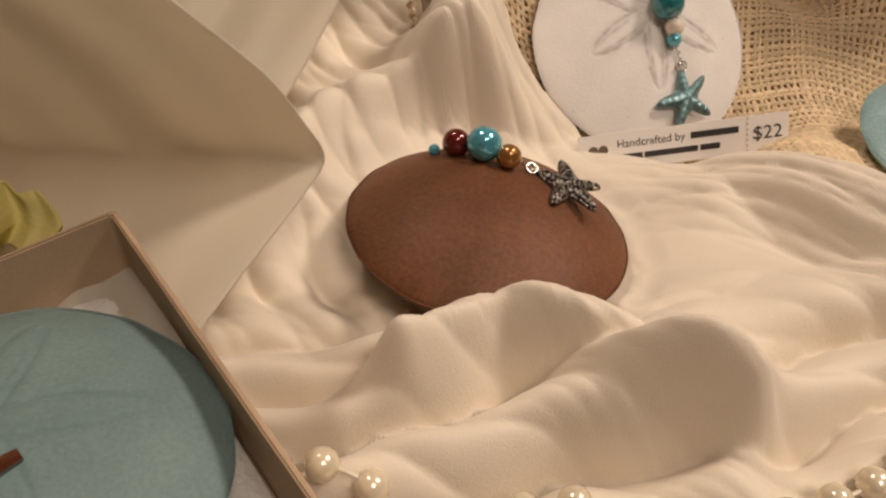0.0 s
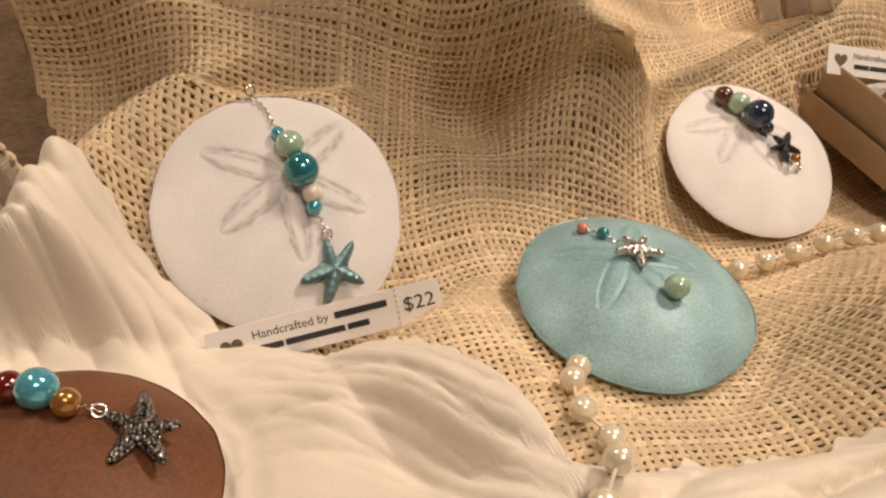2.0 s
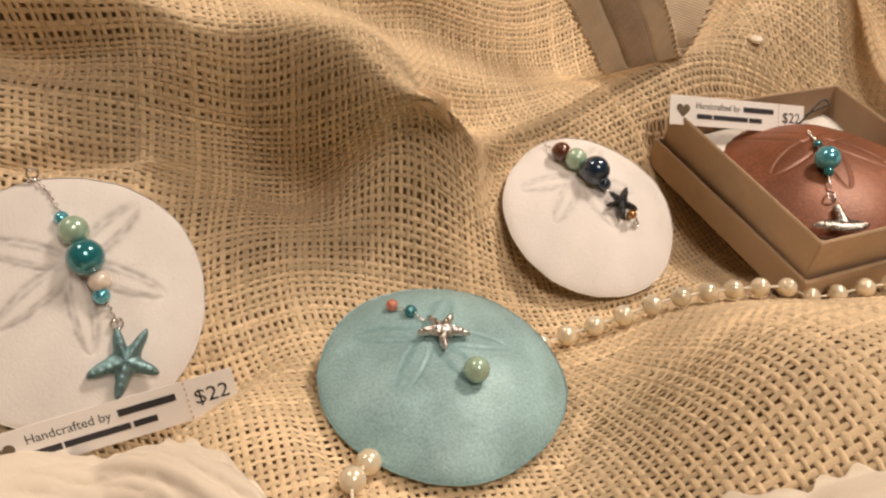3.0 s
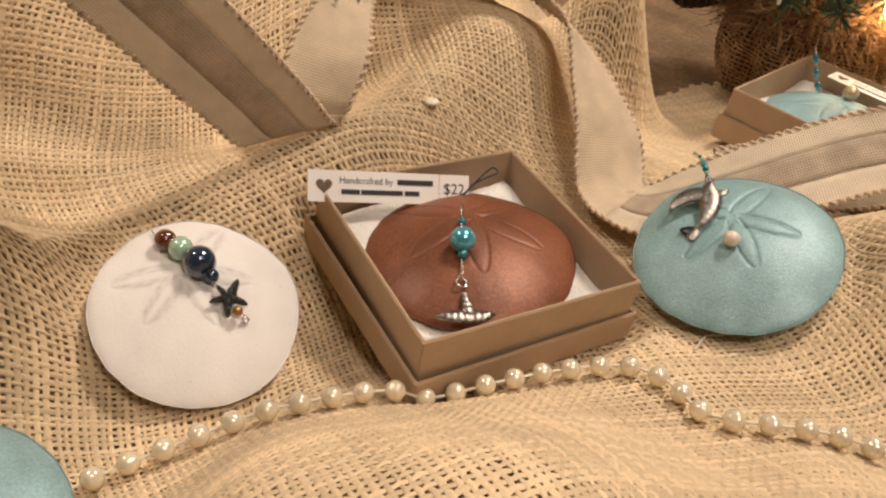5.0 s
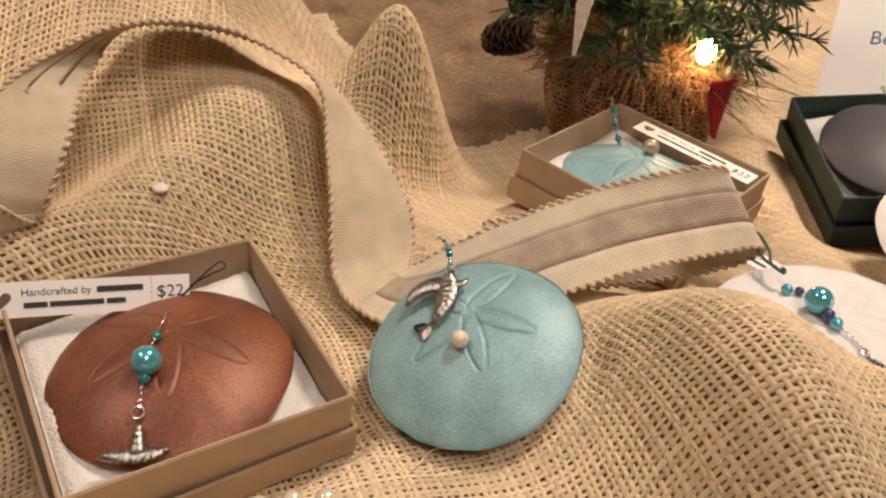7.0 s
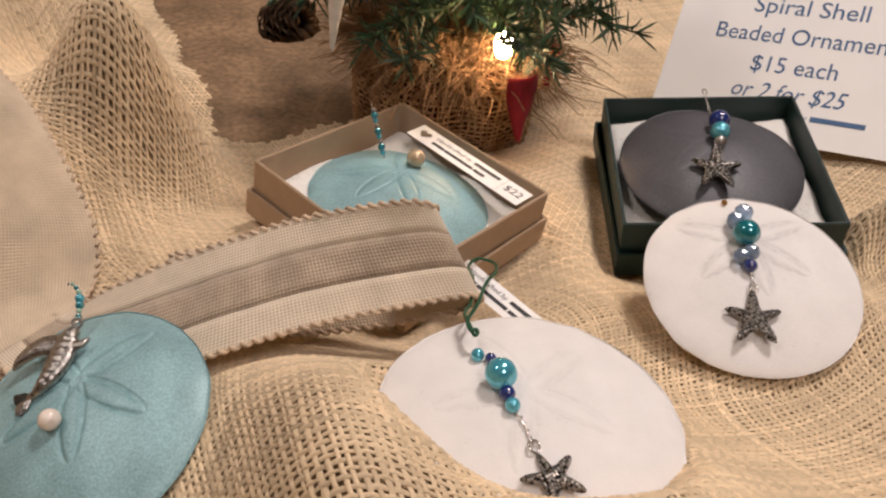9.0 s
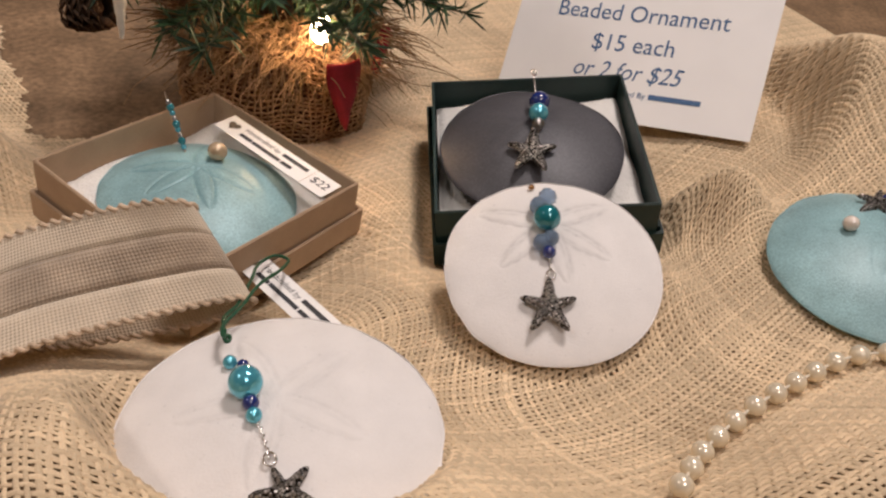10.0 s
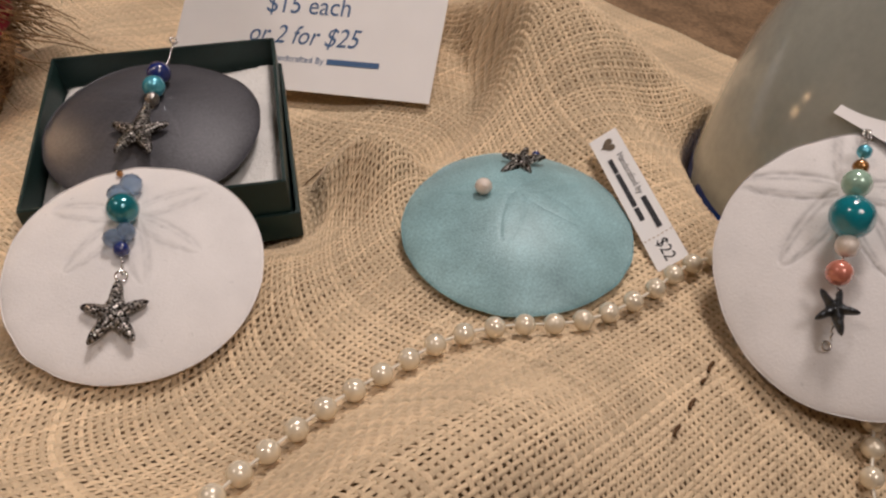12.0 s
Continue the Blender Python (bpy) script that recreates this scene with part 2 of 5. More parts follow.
def spline(points, step):
    """Points at even steps along a smooth curve through the given ones."""
    P = np.array(points, float)
    Q = np.vstack([2 * P[0] - P[1], P, 2 * P[-1] - P[-2]])
    out = []
    for i in range(1, len(Q) - 2):
        t = np.linspace(0, 1, 40, endpoint=False)[:, None]
        a, b, c, d = Q[i - 1], Q[i], Q[i + 1], Q[i + 2]
        out.append(0.5 * (2 * b + (c - a) * t + (2 * a - 5 * b + 4 * c - d) * t ** 2 + (3 * b - a - 3 * c + d) * t ** 3))
    out = np.vstack(out + [P[-1:]])
    s = np.r_[0, np.cumsum(np.linalg.norm(np.diff(out, axis=0), axis=1))]
    k = np.arange(0, s[-1] + 1e-9, step)
    return np.stack([np.interp(k, s, out[:, i]) for i in range(P.shape[1])], -1)


def tube(points, radius, sides=8):
    """Verts and faces of a round cord along points; radius may vary."""
    P = np.asarray(points, float)
    T = np.gradient(P, axis=0)
    T /= np.linalg.norm(T, axis=1)[:, None] + 1e-12
    up = np.array([0.31, 0.17, 0.93])
    A = np.cross(T, up)
    A /= np.linalg.norm(A, axis=1)[:, None] + 1e-12
    B = np.cross(T, A)
    r = np.broadcast_to(np.asarray(radius, float), (len(P),))
    a = np.linspace(0, 2 * np.pi, sides, endpoint=False)
    V = P[None] + r[None, :, None] * (np.cos(a)[:, None, None] * A[None] + np.sin(a)[:, None, None] * B[None])
    return V.reshape(-1, 3), grid_faces(sides, len(P), wrap=True)


def cord(name, points, radius, mat, parent=None, sides=8, label=""):
    v, f = tube(points, radius, sides)
    return tagged(put(name, mesh_np(name, v, f, mat), parent), label)


def ball_bm(d, squash=1.0, hole=0.12):
    bm = bmesh.new()
    bmesh.ops.create_uvsphere(bm, u_segments=24, v_segments=16, radius=d / 2)
    for v in bm.verts:
        v.co.z *= squash
        rho = math.hypot(v.co.x, v.co.y)
        if rho < d * hole:
            v.co.z *= 0.93
    return bm


def box_bm(sx, sy, sz, at=(0, 0, 0), bevel=0.0006):
    bm = bmesh.new()
    bmesh.ops.create_cube(bm, size=1)
    for v in bm.verts:
        v.co = Vector((v.co.x * sx + at[0], v.co.y * sy + at[1], v.co.z * sz + at[2]))
    if bevel:
        bmesh.ops.bevel(bm, geom=bm.edges[:], offset=bevel, segments=2, affect="EDGES")
    return bm


# ---- the cloth's lie: rounded folds (x, along the cloth, long, wide, turn, height) ----
FOLDS_LEFT = [
    (0.002, 0.516, 0.160, 0.082, 59, 0.0337), (0.002, 0.473, 0.160, 0.074, 63, 0.0344), (0.030, 0.238, 0.043, 0.016, 55, 0.0566),
    (0.030, 0.538, 0.160, 0.097, 48, 0.0300), (0.034, 0.382, 0.160, 0.034, 14, 0.0323), (0.047, 0.234, 0.087, 0.015, 113, -0.0134),
    (0.058, 0.560, 0.160, 0.109, 32, 0.0270), (0.068, 0.227, 0.041, 0.016, 160, -0.0021), (0.087, 0.565, 0.160, 0.098, 5, 0.0261),
    (0.090, 0.228, 0.033, 0.019, 15, -0.0248), (0.095, 0.351, 0.160, 0.015, 175, 0.0180), (0.104, 0.194, 0.034, 0.096, 27, 0.0296),
    (0.112, 0.563, 0.160, 0.102, 11, 0.0276), (0.142, 0.294, 0.015, 0.016, 33, -0.0190), (0.154, 0.360, 0.161, 0.067, 32, 0.0504),
]
FOLDS_MIDDLE = [
    (0.165, 0.307, 0.017, 0.034, 29, 0.0520), (0.207, 0.276, 0.063, 0.015, 40, -0.0056), (0.214, 0.540, 0.160, 0.080, 16, 0.0359),
    (0.219, 0.536, 0.160, 0.077, 17, 0.0360), (0.225, 0.536, 0.160, 0.076, 17, 0.0355), (0.238, 0.164, 0.018, 0.032, 150, 0.0181),
    (0.283, 0.127, 0.060, 0.051, 22, 0.0788), (0.299, 0.329, 0.117, 0.018, 23, 0.0327), (0.330, 0.538, 0.073, 0.037, 153, 0.0350),
    (0.336, 0.526, 0.078, 0.031, 167, 0.0361), (0.339, 0.518, 0.085, 0.025, 143, 0.0339), (0.374, 0.119, 0.032, 0.021, 38, 0.0213),
    (0.379, 0.412, 0.065, 0.045, 137, 0.0683), (0.395, 0.508, 0.050, 0.036, 151, 0.0247), (0.398, 0.501, 0.053, 0.029, 2, 0.0285),
]
FOLDS_RIGHT = [
    (0.410, 0.150, 0.021, 0.139, 21, 0.0103), (0.474, 0.401, 0.020, 0.015, 0, 0.0762), (0.483, 0.141, 0.015, 0.054, 173, 0.0297),
    (0.525, 0.163, 0.081, 0.042, 132, 0.0648), (0.548, 0.340, 0.081, 0.023, 19, 0.0180), (0.650, 0.441, 0.160, 0.015, 160, 0.0191),
    (0.683, 0.089, 0.050, 0.023, 1, 0.0415), (0.690, 0.364, 0.160, 0.015, 57, 0.0084), (0.702, 0.203, 0.018, 0.015, 88, 0.0123),
    (0.712, 0.246, 0.048, 0.021, 160, -0.0190), (0.772, 0.234, 0.015, 0.017, 164, 0.0349), (0.809, 0.150, 0.169, 0.149, 174, 0.0498),
    (0.840, 0.111, 0.031, 0.078, 171, 0.0094), (0.880, 0.281, 0.028, 0.069, 172, 0.0522), (0.911, 0.206, 0.017, 0.056, 32, 0.0320),
]
# where things weigh the cloth down: centre, normal, radius, gap below
PRESSED = [
    ((0.5580, 0.1960, 0.0292), (-0.098, 0.04, 0.994), 0.0440, 0.004, 0.30),
    ((0.8080, 0.3000, 0.0085), (-0.335, 0.052, 0.940), 0.0620, 0.004, 0.35),
    ((0.0140, 0.1512, 0.0142), (0.11, 0.12, 0.985), 0.0480, 0.009),
    ((0.0675, 0.2336, 0.0196), (0.198, -0.624, 0.756), 0.0400, 0.005, 0.75), ((0.1671, 0.1954, 0.0072), (0.068, -0.05, 0.995), 0.0380, 0.003),
    ((0.2413, 0.2645, 0.0034), (0.087, -0.393, 0.915), 0.0365, 0.004), ((0.4350, 0.2350, 0.0165), (-0.384, -0.05, 0.922), 0.0395, 0.004),
    ((0.6702, 0.2157, 0.0262), (-0.253, -0.153, 0.955), 0.0420, 0.004), ((0.7889, 0.1630, 0.0365), (-0.165, 0.03, 0.985), 0.0440, 0.003),
    ((0.8399, 0.0671, 0.0722), (-0.610, -0.151, 0.778), 0.0480, 0.005), 
    ((0.9320, 0.1020, 0.0020), (0, 0, 1), 0.0620, 0.002), 
]
# the boxes' square feet: centre, normal, half a side, turn, gap below
BOX_FEET = [
    ((0.3400, 0.2660, -0.0080), (0.03, -0.03, 1), 0.0465, 7.5, 0.002), ((0.5710, 0.3190, -0.0060), (0.04, 0.0, 1), 0.0470, 23, 0.002),
    ((0.7180, 0.2882, 0.0018), (-0.200, 0.010, 0.97), 0.0495, -28, 0.002),
]


def press(x, y, z, spots, usual=0.24):
    for c, n, r, gap, *own in spots:
        soft = own[0] if own else usual
        zp = c[2] - (n[0] * (x - c[0]) + n[1] * (y - c[1])) / n[2]
        rho = np.sqrt((x - c[0]) ** 2 + (y - c[1]) ** 2 + (zp - c[2]) ** 2) / r
        w = np.clip((1 + soft - rho) / soft, 0, 1)
        w = w * w * (3 - 2 * w)
        z = z - w * np.maximum(z - (zp - gap), 0)
    return z


def press_square(x, y, z, feet):
    for c, n, half, turn, gap in feet:
        co, si = math.cos(math.radians(turn)), math.sin(math.radians(turn))
        u, v = (x - c[0]) * co + (y - c[1]) * si, -(x - c[0]) * si + (y - c[1]) * co
        rho = (np.abs(u / half) ** 8 + np.abs(v / half) ** 8) ** 0.125
        zp = c[2] - gap - (n[0] * (x - c[0]) + n[1] * (y - c[1])) / n[2]
        w = np.clip((1.2 - rho) / 0.2, 0, 1)
        z = z - w * w * (3 - 2 * w) * np.maximum(z - zp, 0)
    return z


def bumps(x, y, folds):
    z = np.zeros(np.broadcast(x, y).shape)
    for fx, fy, sx, sy, a, h in folds:
        a = math.radians(a)
        u = (x - fx) * math.cos(a) + (y - fy) * math.sin(a)
        v = -(x - fx) * math.sin(a) + (y - fy) * math.cos(a)
        z = z + h * np.exp(-0.5 * ((u / sx) ** 2 + (v / sy) ** 2))
    return z


def lean_of(x, s):
    """How far the piled-up cloth at the back leans forward over what lies before it."""
    return 0.9 / ((1 + np.exp(-(s - 0.288) / 0.010)) * (1 + np.exp((x - 0.245) / 0.02)))


def lie(x, s):
    """Where the cloth lies: y and z for x and the way s along it."""
    x, s = np.asarray(x, float), np.asarray(s, float)
    wave = 0.0006 * np.sin(61 * x + 23 * s) + 0.0005 * np.sin(-37 * x + 71 * s + 1.3) + 0.0003 * np.sin(130 * x + 90 * s + 0.4)
    z = -0.0055 + -0.0822 * s + bumps(x, s, FOLDS_LEFT) + bumps(x, s, FOLDS_MIDDLE) + bumps(x, s, FOLDS_RIGHT) + wave
    z = np.maximum(z, -0.036)
    k = lean_of(x, s)
    z = press(x, s - k * np.maximum(z, 0), z, PRESSED)
    z = press_square(x, s, z, BOX_FEET)
    return s - k * np.maximum(z, 0), z


def height_table(x0, x1, y0, y1, step):
    """The top of the cloth over an even grid of x and y."""
    xs, ss = np.arange(x0, x1, step), np.arange(y0 - 0.02, y1 + 0.2, step / 4)
    Y, Z = lie(xs[:, None], ss[None])
    ny = int(round((y1 - y0) / step))
    top = np.full((len(xs), ny), -1.0)
    j = np.floor((Y - y0) / step).astype(int)
    i = np.repeat(np.arange(len(xs))[:, None], len(ss), 1)
    ok = (j >= 0) & (j < ny)
    np.maximum.at(top, (i[ok], j[ok]), Z[ok])
    mid = y0 + (np.arange(ny) + 0.5) * step
    for r in top:
        have = r > -0.9
        r[:] = np.interp(mid, mid[have], r[have])
    return xs, mid, top


TOP_X, TOP_Y, TOP_Z = height_table(-0.25, 1.25, -0.06, 0.70, 0.002)


def burlap_z(x, y):
    x, y = np.broadcast_arrays(np.asarray(x, float), np.asarray(y, float))
    fx = np.clip((x - TOP_X[0]) / 0.002, 0, len(TOP_X) - 1.001)
    fy = np.clip((y - TOP_Y[0]) / 0.002, 0, len(TOP_Y) - 1.001)
    i, j = fx.astype(int), fy.astype(int)
    u, v = fx - i, fy - j
    return (1 - u) * ((1 - v) * TOP_Z[i, j] + v * TOP_Z[i, j + 1]) + u * ((1 - v) * TOP_Z[i + 1, j] + v * TOP_Z[i + 1, j + 1])


def spacing(P, Q, axis):
    """How far the grid must shift to be even along one way."""
    d = np.linalg.norm(np.diff(P, axis=axis), axis=2)
    out = Q.copy()
    for q in range(Q.shape[1 - axis]):
        row = Q[:, q] if axis == 0 else Q[q]
        s = np.r_[0, np.cumsum(d[:, q] if axis == 0 else d[q])]
        even = np.interp(np.linspace(0, s[-1], len(s)), s, row)
        if axis == 0:
            out[:, q] = even
        else:
            out[q] = even
    return out - Q


def on_cloth(X, S):
    return np.stack([X, *lie(X, S)], -1)


def woven(x0, x1, s0, s1, pitch, keep, width=0.56, lift=0.13, seed=3):
    """Threads over and under each other, along x and along the cloth."""
    rng = np.random.default_rng(seed)
    xs = np.arange(x0, x1, pitch)
    sf = np.linspace(s0, s1, 500)
    L = np.linalg.norm(np.diff(on_cloth(*np.meshgrid(xs[::6], sf, indexing="ij")), axis=1), axis=2).sum(1)
    K = int(L.mean() / pitch)
    X, S = np.meshgrid(xs, np.linspace(s0, s1, K), indexing="ij")

    def blur(A, nx, ny):
        ker = np.ones(2 * ny + 1) / (2 * ny + 1)
        A = np.stack([np.convolve(np.pad(r, ny, mode="edge"), ker, "valid") for r in A])
        ker = np.ones(2 * nx + 1) / (2 * nx + 1)
        return np.stack([np.convolve(np.pad(r, nx, mode="edge"), ker, "valid") for r in A.T]).T

    P = on_cloth(X, S)
    P = np.stack([blur(P[..., c], 2, 2) for c in range(3)], -1)
    ds, dx = spacing(P, S, 1), spacing(P, X, 0)
    X, S = X + 0.8 * blur(blur(dx, 4, 9), 4, 9), S + 0.9 * blur(blur(ds, 9, 2), 9, 2)
    smooth = np.ones(25) / 25
    wob_i = np.stack([np.convolve(np.pad(r, 12, mode="edge"), smooth, "valid") for r in rng.normal(0, 0.30, (len(xs), K))])
    wob_k = np.stack([np.convolve(np.pad(r, 12, mode="edge"), smooth, "valid") for r in rng.normal(0, 0.30, (K, len(xs)))]).T
    X = X + pitch * (wob_i + rng.normal(0, 0.05, (len(xs), 1)))
    S = S + pitch * (wob_k + rng.normal(0, 0.05, (1, K)))
    P = on_cloth(X, S)
    tx, ty = np.gradient(P, axis=0), np.gradient(P, axis=1)
    tx /= np.linalg.norm(tx, axis=2)[..., None] + 1e-12
    ty /= np.linalg.norm(ty, axis=2)[..., None] + 1e-12
    nn = np.cross(tx, ty)
    nn /= np.linalg.norm(nn, axis=2)[..., None] + 1e-12
    sign = np.where((np.add.outer(np.arange(len(xs)), np.arange(K)) % 2) == 0, 1.0, -1.0)[..., None]
    ok = keep(P[..., 0], P[..., 1])
    verts, faces, base = [], [], 0
    gap_x = np.linalg.norm(np.gradient(P, axis=0), axis=2)[..., None]
    gap_y = np.linalg.norm(np.gradient(P, axis=1), axis=2)[..., None]
    for side, sg, axis, room in ((tx, 1, 1, gap_x), (ty, -1, 0, gap_y)):
        w = (0.35 * pitch + 0.65 * np.clip(room, 0.7 * pitch, 1.9 * pitch)) * width * 0.5 * (1 + rng.normal(0, 0.12, (len(xs), 1) if axis == 1 else (1, K)))[..., None] * (1 + rng.normal(0, 0.08, (len(xs), K)))[..., None]
        c = P + nn * sign * sg * pitch * lift
        V = np.stack([c - side * w - nn * pitch * 0.10, c + nn * pitch * 0.12, c + side * w - nn * pitch * 0.10], 2)
        idx = np.arange(len(xs) * K * 3).reshape(len(xs), K, 3) + base
        if axis == 1:
            a, b, live = idx[:, :-1], idx[:, 1:], ok[:, :-1] & ok[:, 1:]
        else:
            a, b, live = idx[:-1], idx[1:], ok[:-1] & ok[1:]
        for q in (0, 1):
            F = np.stack([a[..., q], a[..., q + 1], b[..., q + 1], b[..., q]], -1)[live]
            faces.append(F if axis == 1 else F[:, ::-1])
        verts.append(V.reshape(-1, 3))
        base += V.size // 3
    V, F = np.vstack(verts), np.vstack(faces)
    used, inv = np.unique(F, return_inverse=True)
    return V[used], inv.reshape(F.shape)


def sheet(x0, x1, s0, s1, step, keep):
    xs, ss = np.arange(x0, x1, step), np.arange(s0, s1, step)
    V = on_cloth(*np.meshgrid(xs, ss, indexing="ij"))
    T = np.cross(np.gradient(V, axis=0), np.gradient(V, axis=1))
    V = (V - 0.0030 * T / (np.linalg.norm(T, axis=2)[..., None] + 1e-12)).reshape(-1, 3)
    F = grid_faces(len(xs), len(ss))
    ok = keep(V[:, 0], V[:, 1])
    return V, F[ok[F].all(1)]


# ---- table, room ----
def wood_table():
    t = thing("table", pose(0.4, 0.4, -0.04), "brown stained wooden table under the cloths", "table")
    part("tabletop", box_bm(2.4, 1.7, 0.03, (0.1, 0.0, -0.016), 0.003), M_WOOD, t, smooth=False)
    for sx in (-1.0, 1.2):
        for sy in (-0.75, 0.7):
            part("leg", box_bm(0.07, 0.07, 0.70, (sx, sy, -0.385), 0.004), M_WOOD, t, smooth=False)
    return t


wood_table()
M_WALL = material("room_wall", (0.55, 0.45, 0.33), 0.9, var=0.06, scale=3, fine=200, bump=0.1)
M_FLOOR = material("room_floor", (0.22, 0.15, 0.09), 0.7, var=0.2, scale=4, fine=100, bump=0.1)
tagged(part("floor", box_bm(6, 6, 0.1, (0.4, 0.0, -0.83), 0), M_FLOOR, None, smooth=False), "dark brown floor", "floor", kind="structure")
tagged(part("ceiling", box_bm(6, 6, 0.1, (0.4, 0.0, 2.1), 0), M_WALL, None, smooth=False), "plain cream ceiling", "ceiling", kind="structure")
for nm, bx in (("wall_north", (6, 0.1, 2.9, (0.4, 3.05, 0.65))), ("wall_south", (6, 0.1, 2.9, (0.4, -3.05, 0.65))), ("wall_east", (0.1, 6, 2.9, (3.45, 0, 0.65))), ("wall_west", (0.1, 6, 2.9, (-2.65, 0, 0.65)))):
    tagged(part(nm, box_bm(*bx, 0), M_WALL, None, smooth=False), "plain cream room wall", "wall", kind="structure")


# ---- burlap ----
def burlap_keep(x, y):
    gap = (y > 0.440 + 0.003 * np.sin(90 * x) + 0.0015 * np.sin(700 * x)) & (x > 0.520 + 0.003 * np.sin(70 * y) + 0.0015 * np.sin(800 * y)) & (x < 0.715)
    left = x > -0.006 + 0.008 * np.sin(55 * y)
    return ~gap & left


v, f = woven(-0.03, 1.14, -0.02, 0.66, 0.0023, burlap_keep, 0.66)
burlap = tagged(put("burlap_cloth", mesh_np("burlap_cloth", v, f, M_BURLAP)), "open-weave natural tan burlap draped in folds over the table", "cloth", kind="stuff")
# under-layer, its dark colour standing for shade below the weave
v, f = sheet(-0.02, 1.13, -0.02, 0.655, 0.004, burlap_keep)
tagged(put("burlap_underlay", mesh_np("burlap_underlay", v, f, M_BURLAP_SHADED)), "second layer of burlap, coloured darker for the shade under the open weave", "cloth", kind="stuff")


# ---- cream satin ----
def satin_edge(x):
    return np.interp(x, [-0.2, -0.06, -0.01, 0.02, 0.035, 0.06, 0.09, 0.107, 0.117, 0.124, 0.135, 0.155, 0.2, 0.26], [0.34, 0.31, 0.264, 0.231, 0.215, 0.199, 0.186, 0.175, 0.156, 0.138, 0.134, 0.134, 0.130, 0.11])


SATIN_RIDGES = [
    ([(-0.016, 0.086), (0.01, 0.090), (0.039, 0.094), (0.063, 0.098), (0.094, 0.099), (0.15, 0.11)], 0.007, 0.008),
    ([(0.080, 0.163), (0.092, 0.158), (0.104, 0.152), (0.115, 0.146)], 0.015, 0.012),
    ([(0.056, 0.122), (0.075, 0.130), (0.10, 0.126), (0.13, 0.118)], 0.009, 0.009),
    ([(-0.058, 0.155), (-0.048, 0.168), (-0.036, 0.188), (-0.026, 0.198)], 0.009, 0.014),
    ([(0.10, 0.070), (0.14, 0.085), (0.20, 0.092)], 0.009, 0.010),
]
LAP = spline([(-0.006, 0.102), (0.005, 0.110), (0.015, 0.1145), (0.026, 0.1105), (0.038, 0.104), (0.052, 0.096), (0.062, 0.088)], 0.0018)
RIDGE_LINES = [(spline(p, 0.0018), w, h) for p, w, h in SATIN_RIDGES]
SATIN_PRESSED = [((0.0140, 0.1512, 0.0142), (0.11, 0.12, 0.985), 0.0370, 0.003), ((-0.0710, 0.0555, 0.0240), (0, 0, 1), 0.062, 0.002)]


def crumple(a):
    """Rounded crests parted by narrow valleys."""
    return (np.sin(a) ** 2 + 0.012) ** 0.25 - 0.33


def satin_z(x, y):
    base = np.maximum(burlap_z(x, y), -0.004)
    z = 0.0020 + np.zeros(np.broadcast(x, y).shape)
    wx = x + 0.004 * np.sin(55 * y + 20 * x) + 0.002 * np.sin(140 * y + 1.0)
    wy = y + 0.005 * np.sin(34 * x - 20 * y) + 0.0025 * np.sin(83 * x + 25 * y) + 0.0008 * np.sin(190 * x)
    for line, w, h in RIDGE_LINES:
        d = np.full(z.shape, 1.0)
        for px, py in line:
            d = np.minimum(d, (x - px) ** 2 + (y - py) ** 2)
        d = np.sqrt(d) / (w * 1.1)
        z = z + h * (0.6 * np.exp(-d ** 2) + 0.4 * np.exp(-(d / 1.9) ** 2))
    front = 1 / (1 + np.exp((y - 0.122) / 0.006))
    back = (1 - front) / (1 + np.exp((x - 0.045) / 0.006))
    side = (1 - front) / (1 + np.exp((0.05 - x) / 0.006))
    long1 = crumple(165 * wy - 30 * wx + 1.3 * np.sin(19 * x + 2))
    long2 = crumple(250 * wy + 55 * wx + 1.0 * np.sin(33 * x))
    pleat = crumple(190 * (0.87 * wx + 0.49 * wy) + 1.4 * np.sin(22 * y))
    pleat2 = crumple(260 * (0.80 * wx + 0.60 * wy) + 2.0 * np.sin(35 * y + 30 * x))
    drape = crumple(62 * wx + 100 * wy + 1.5 * np.sin(30 * x + 10 * y))
    fine = crumple(310 * (0.4 * wx + wy) + 2 * np.sin(60 * x))
    tiny = crumple(470 * (wy + 0.45 * wx) + 3.5 * np.sin(72 * x + 40 * y)) * np.clip(np.sin(47 * x + 61 * y) + 0.3, 0, 1)
    z = z + front * (0.0165 * long1 + 0.0030 * long2 + 0.0006 * tiny) + back * (0.0050 * pleat + 0.0030 * pleat2 + 0.0006 * tiny) + side * (0.0055 * drape + 0.0020 * fine + 0.0008 * tiny)
    edge = np.clip((satin_edge(x) - y) / 0.010, 0, 1)
    z = base + 0.003 + z * (0.2 + 0.8 * edge * (2 - edge))
    z = press(x, y, z, SATIN_PRESSED, 0.30)
    d = np.full(z.shape, 1.0)
    for px, py in LAP:
        d = np.minimum(d, (x - px) ** 2 + (y - py) ** 2)
    d = np.sqrt(d) / 0.0072
    return np.maximum(z + 0.0235 * (0.65 * np.exp(-d ** 2) + 0.35 * np.exp(-(d / 2.0) ** 2)), base + 0.002)


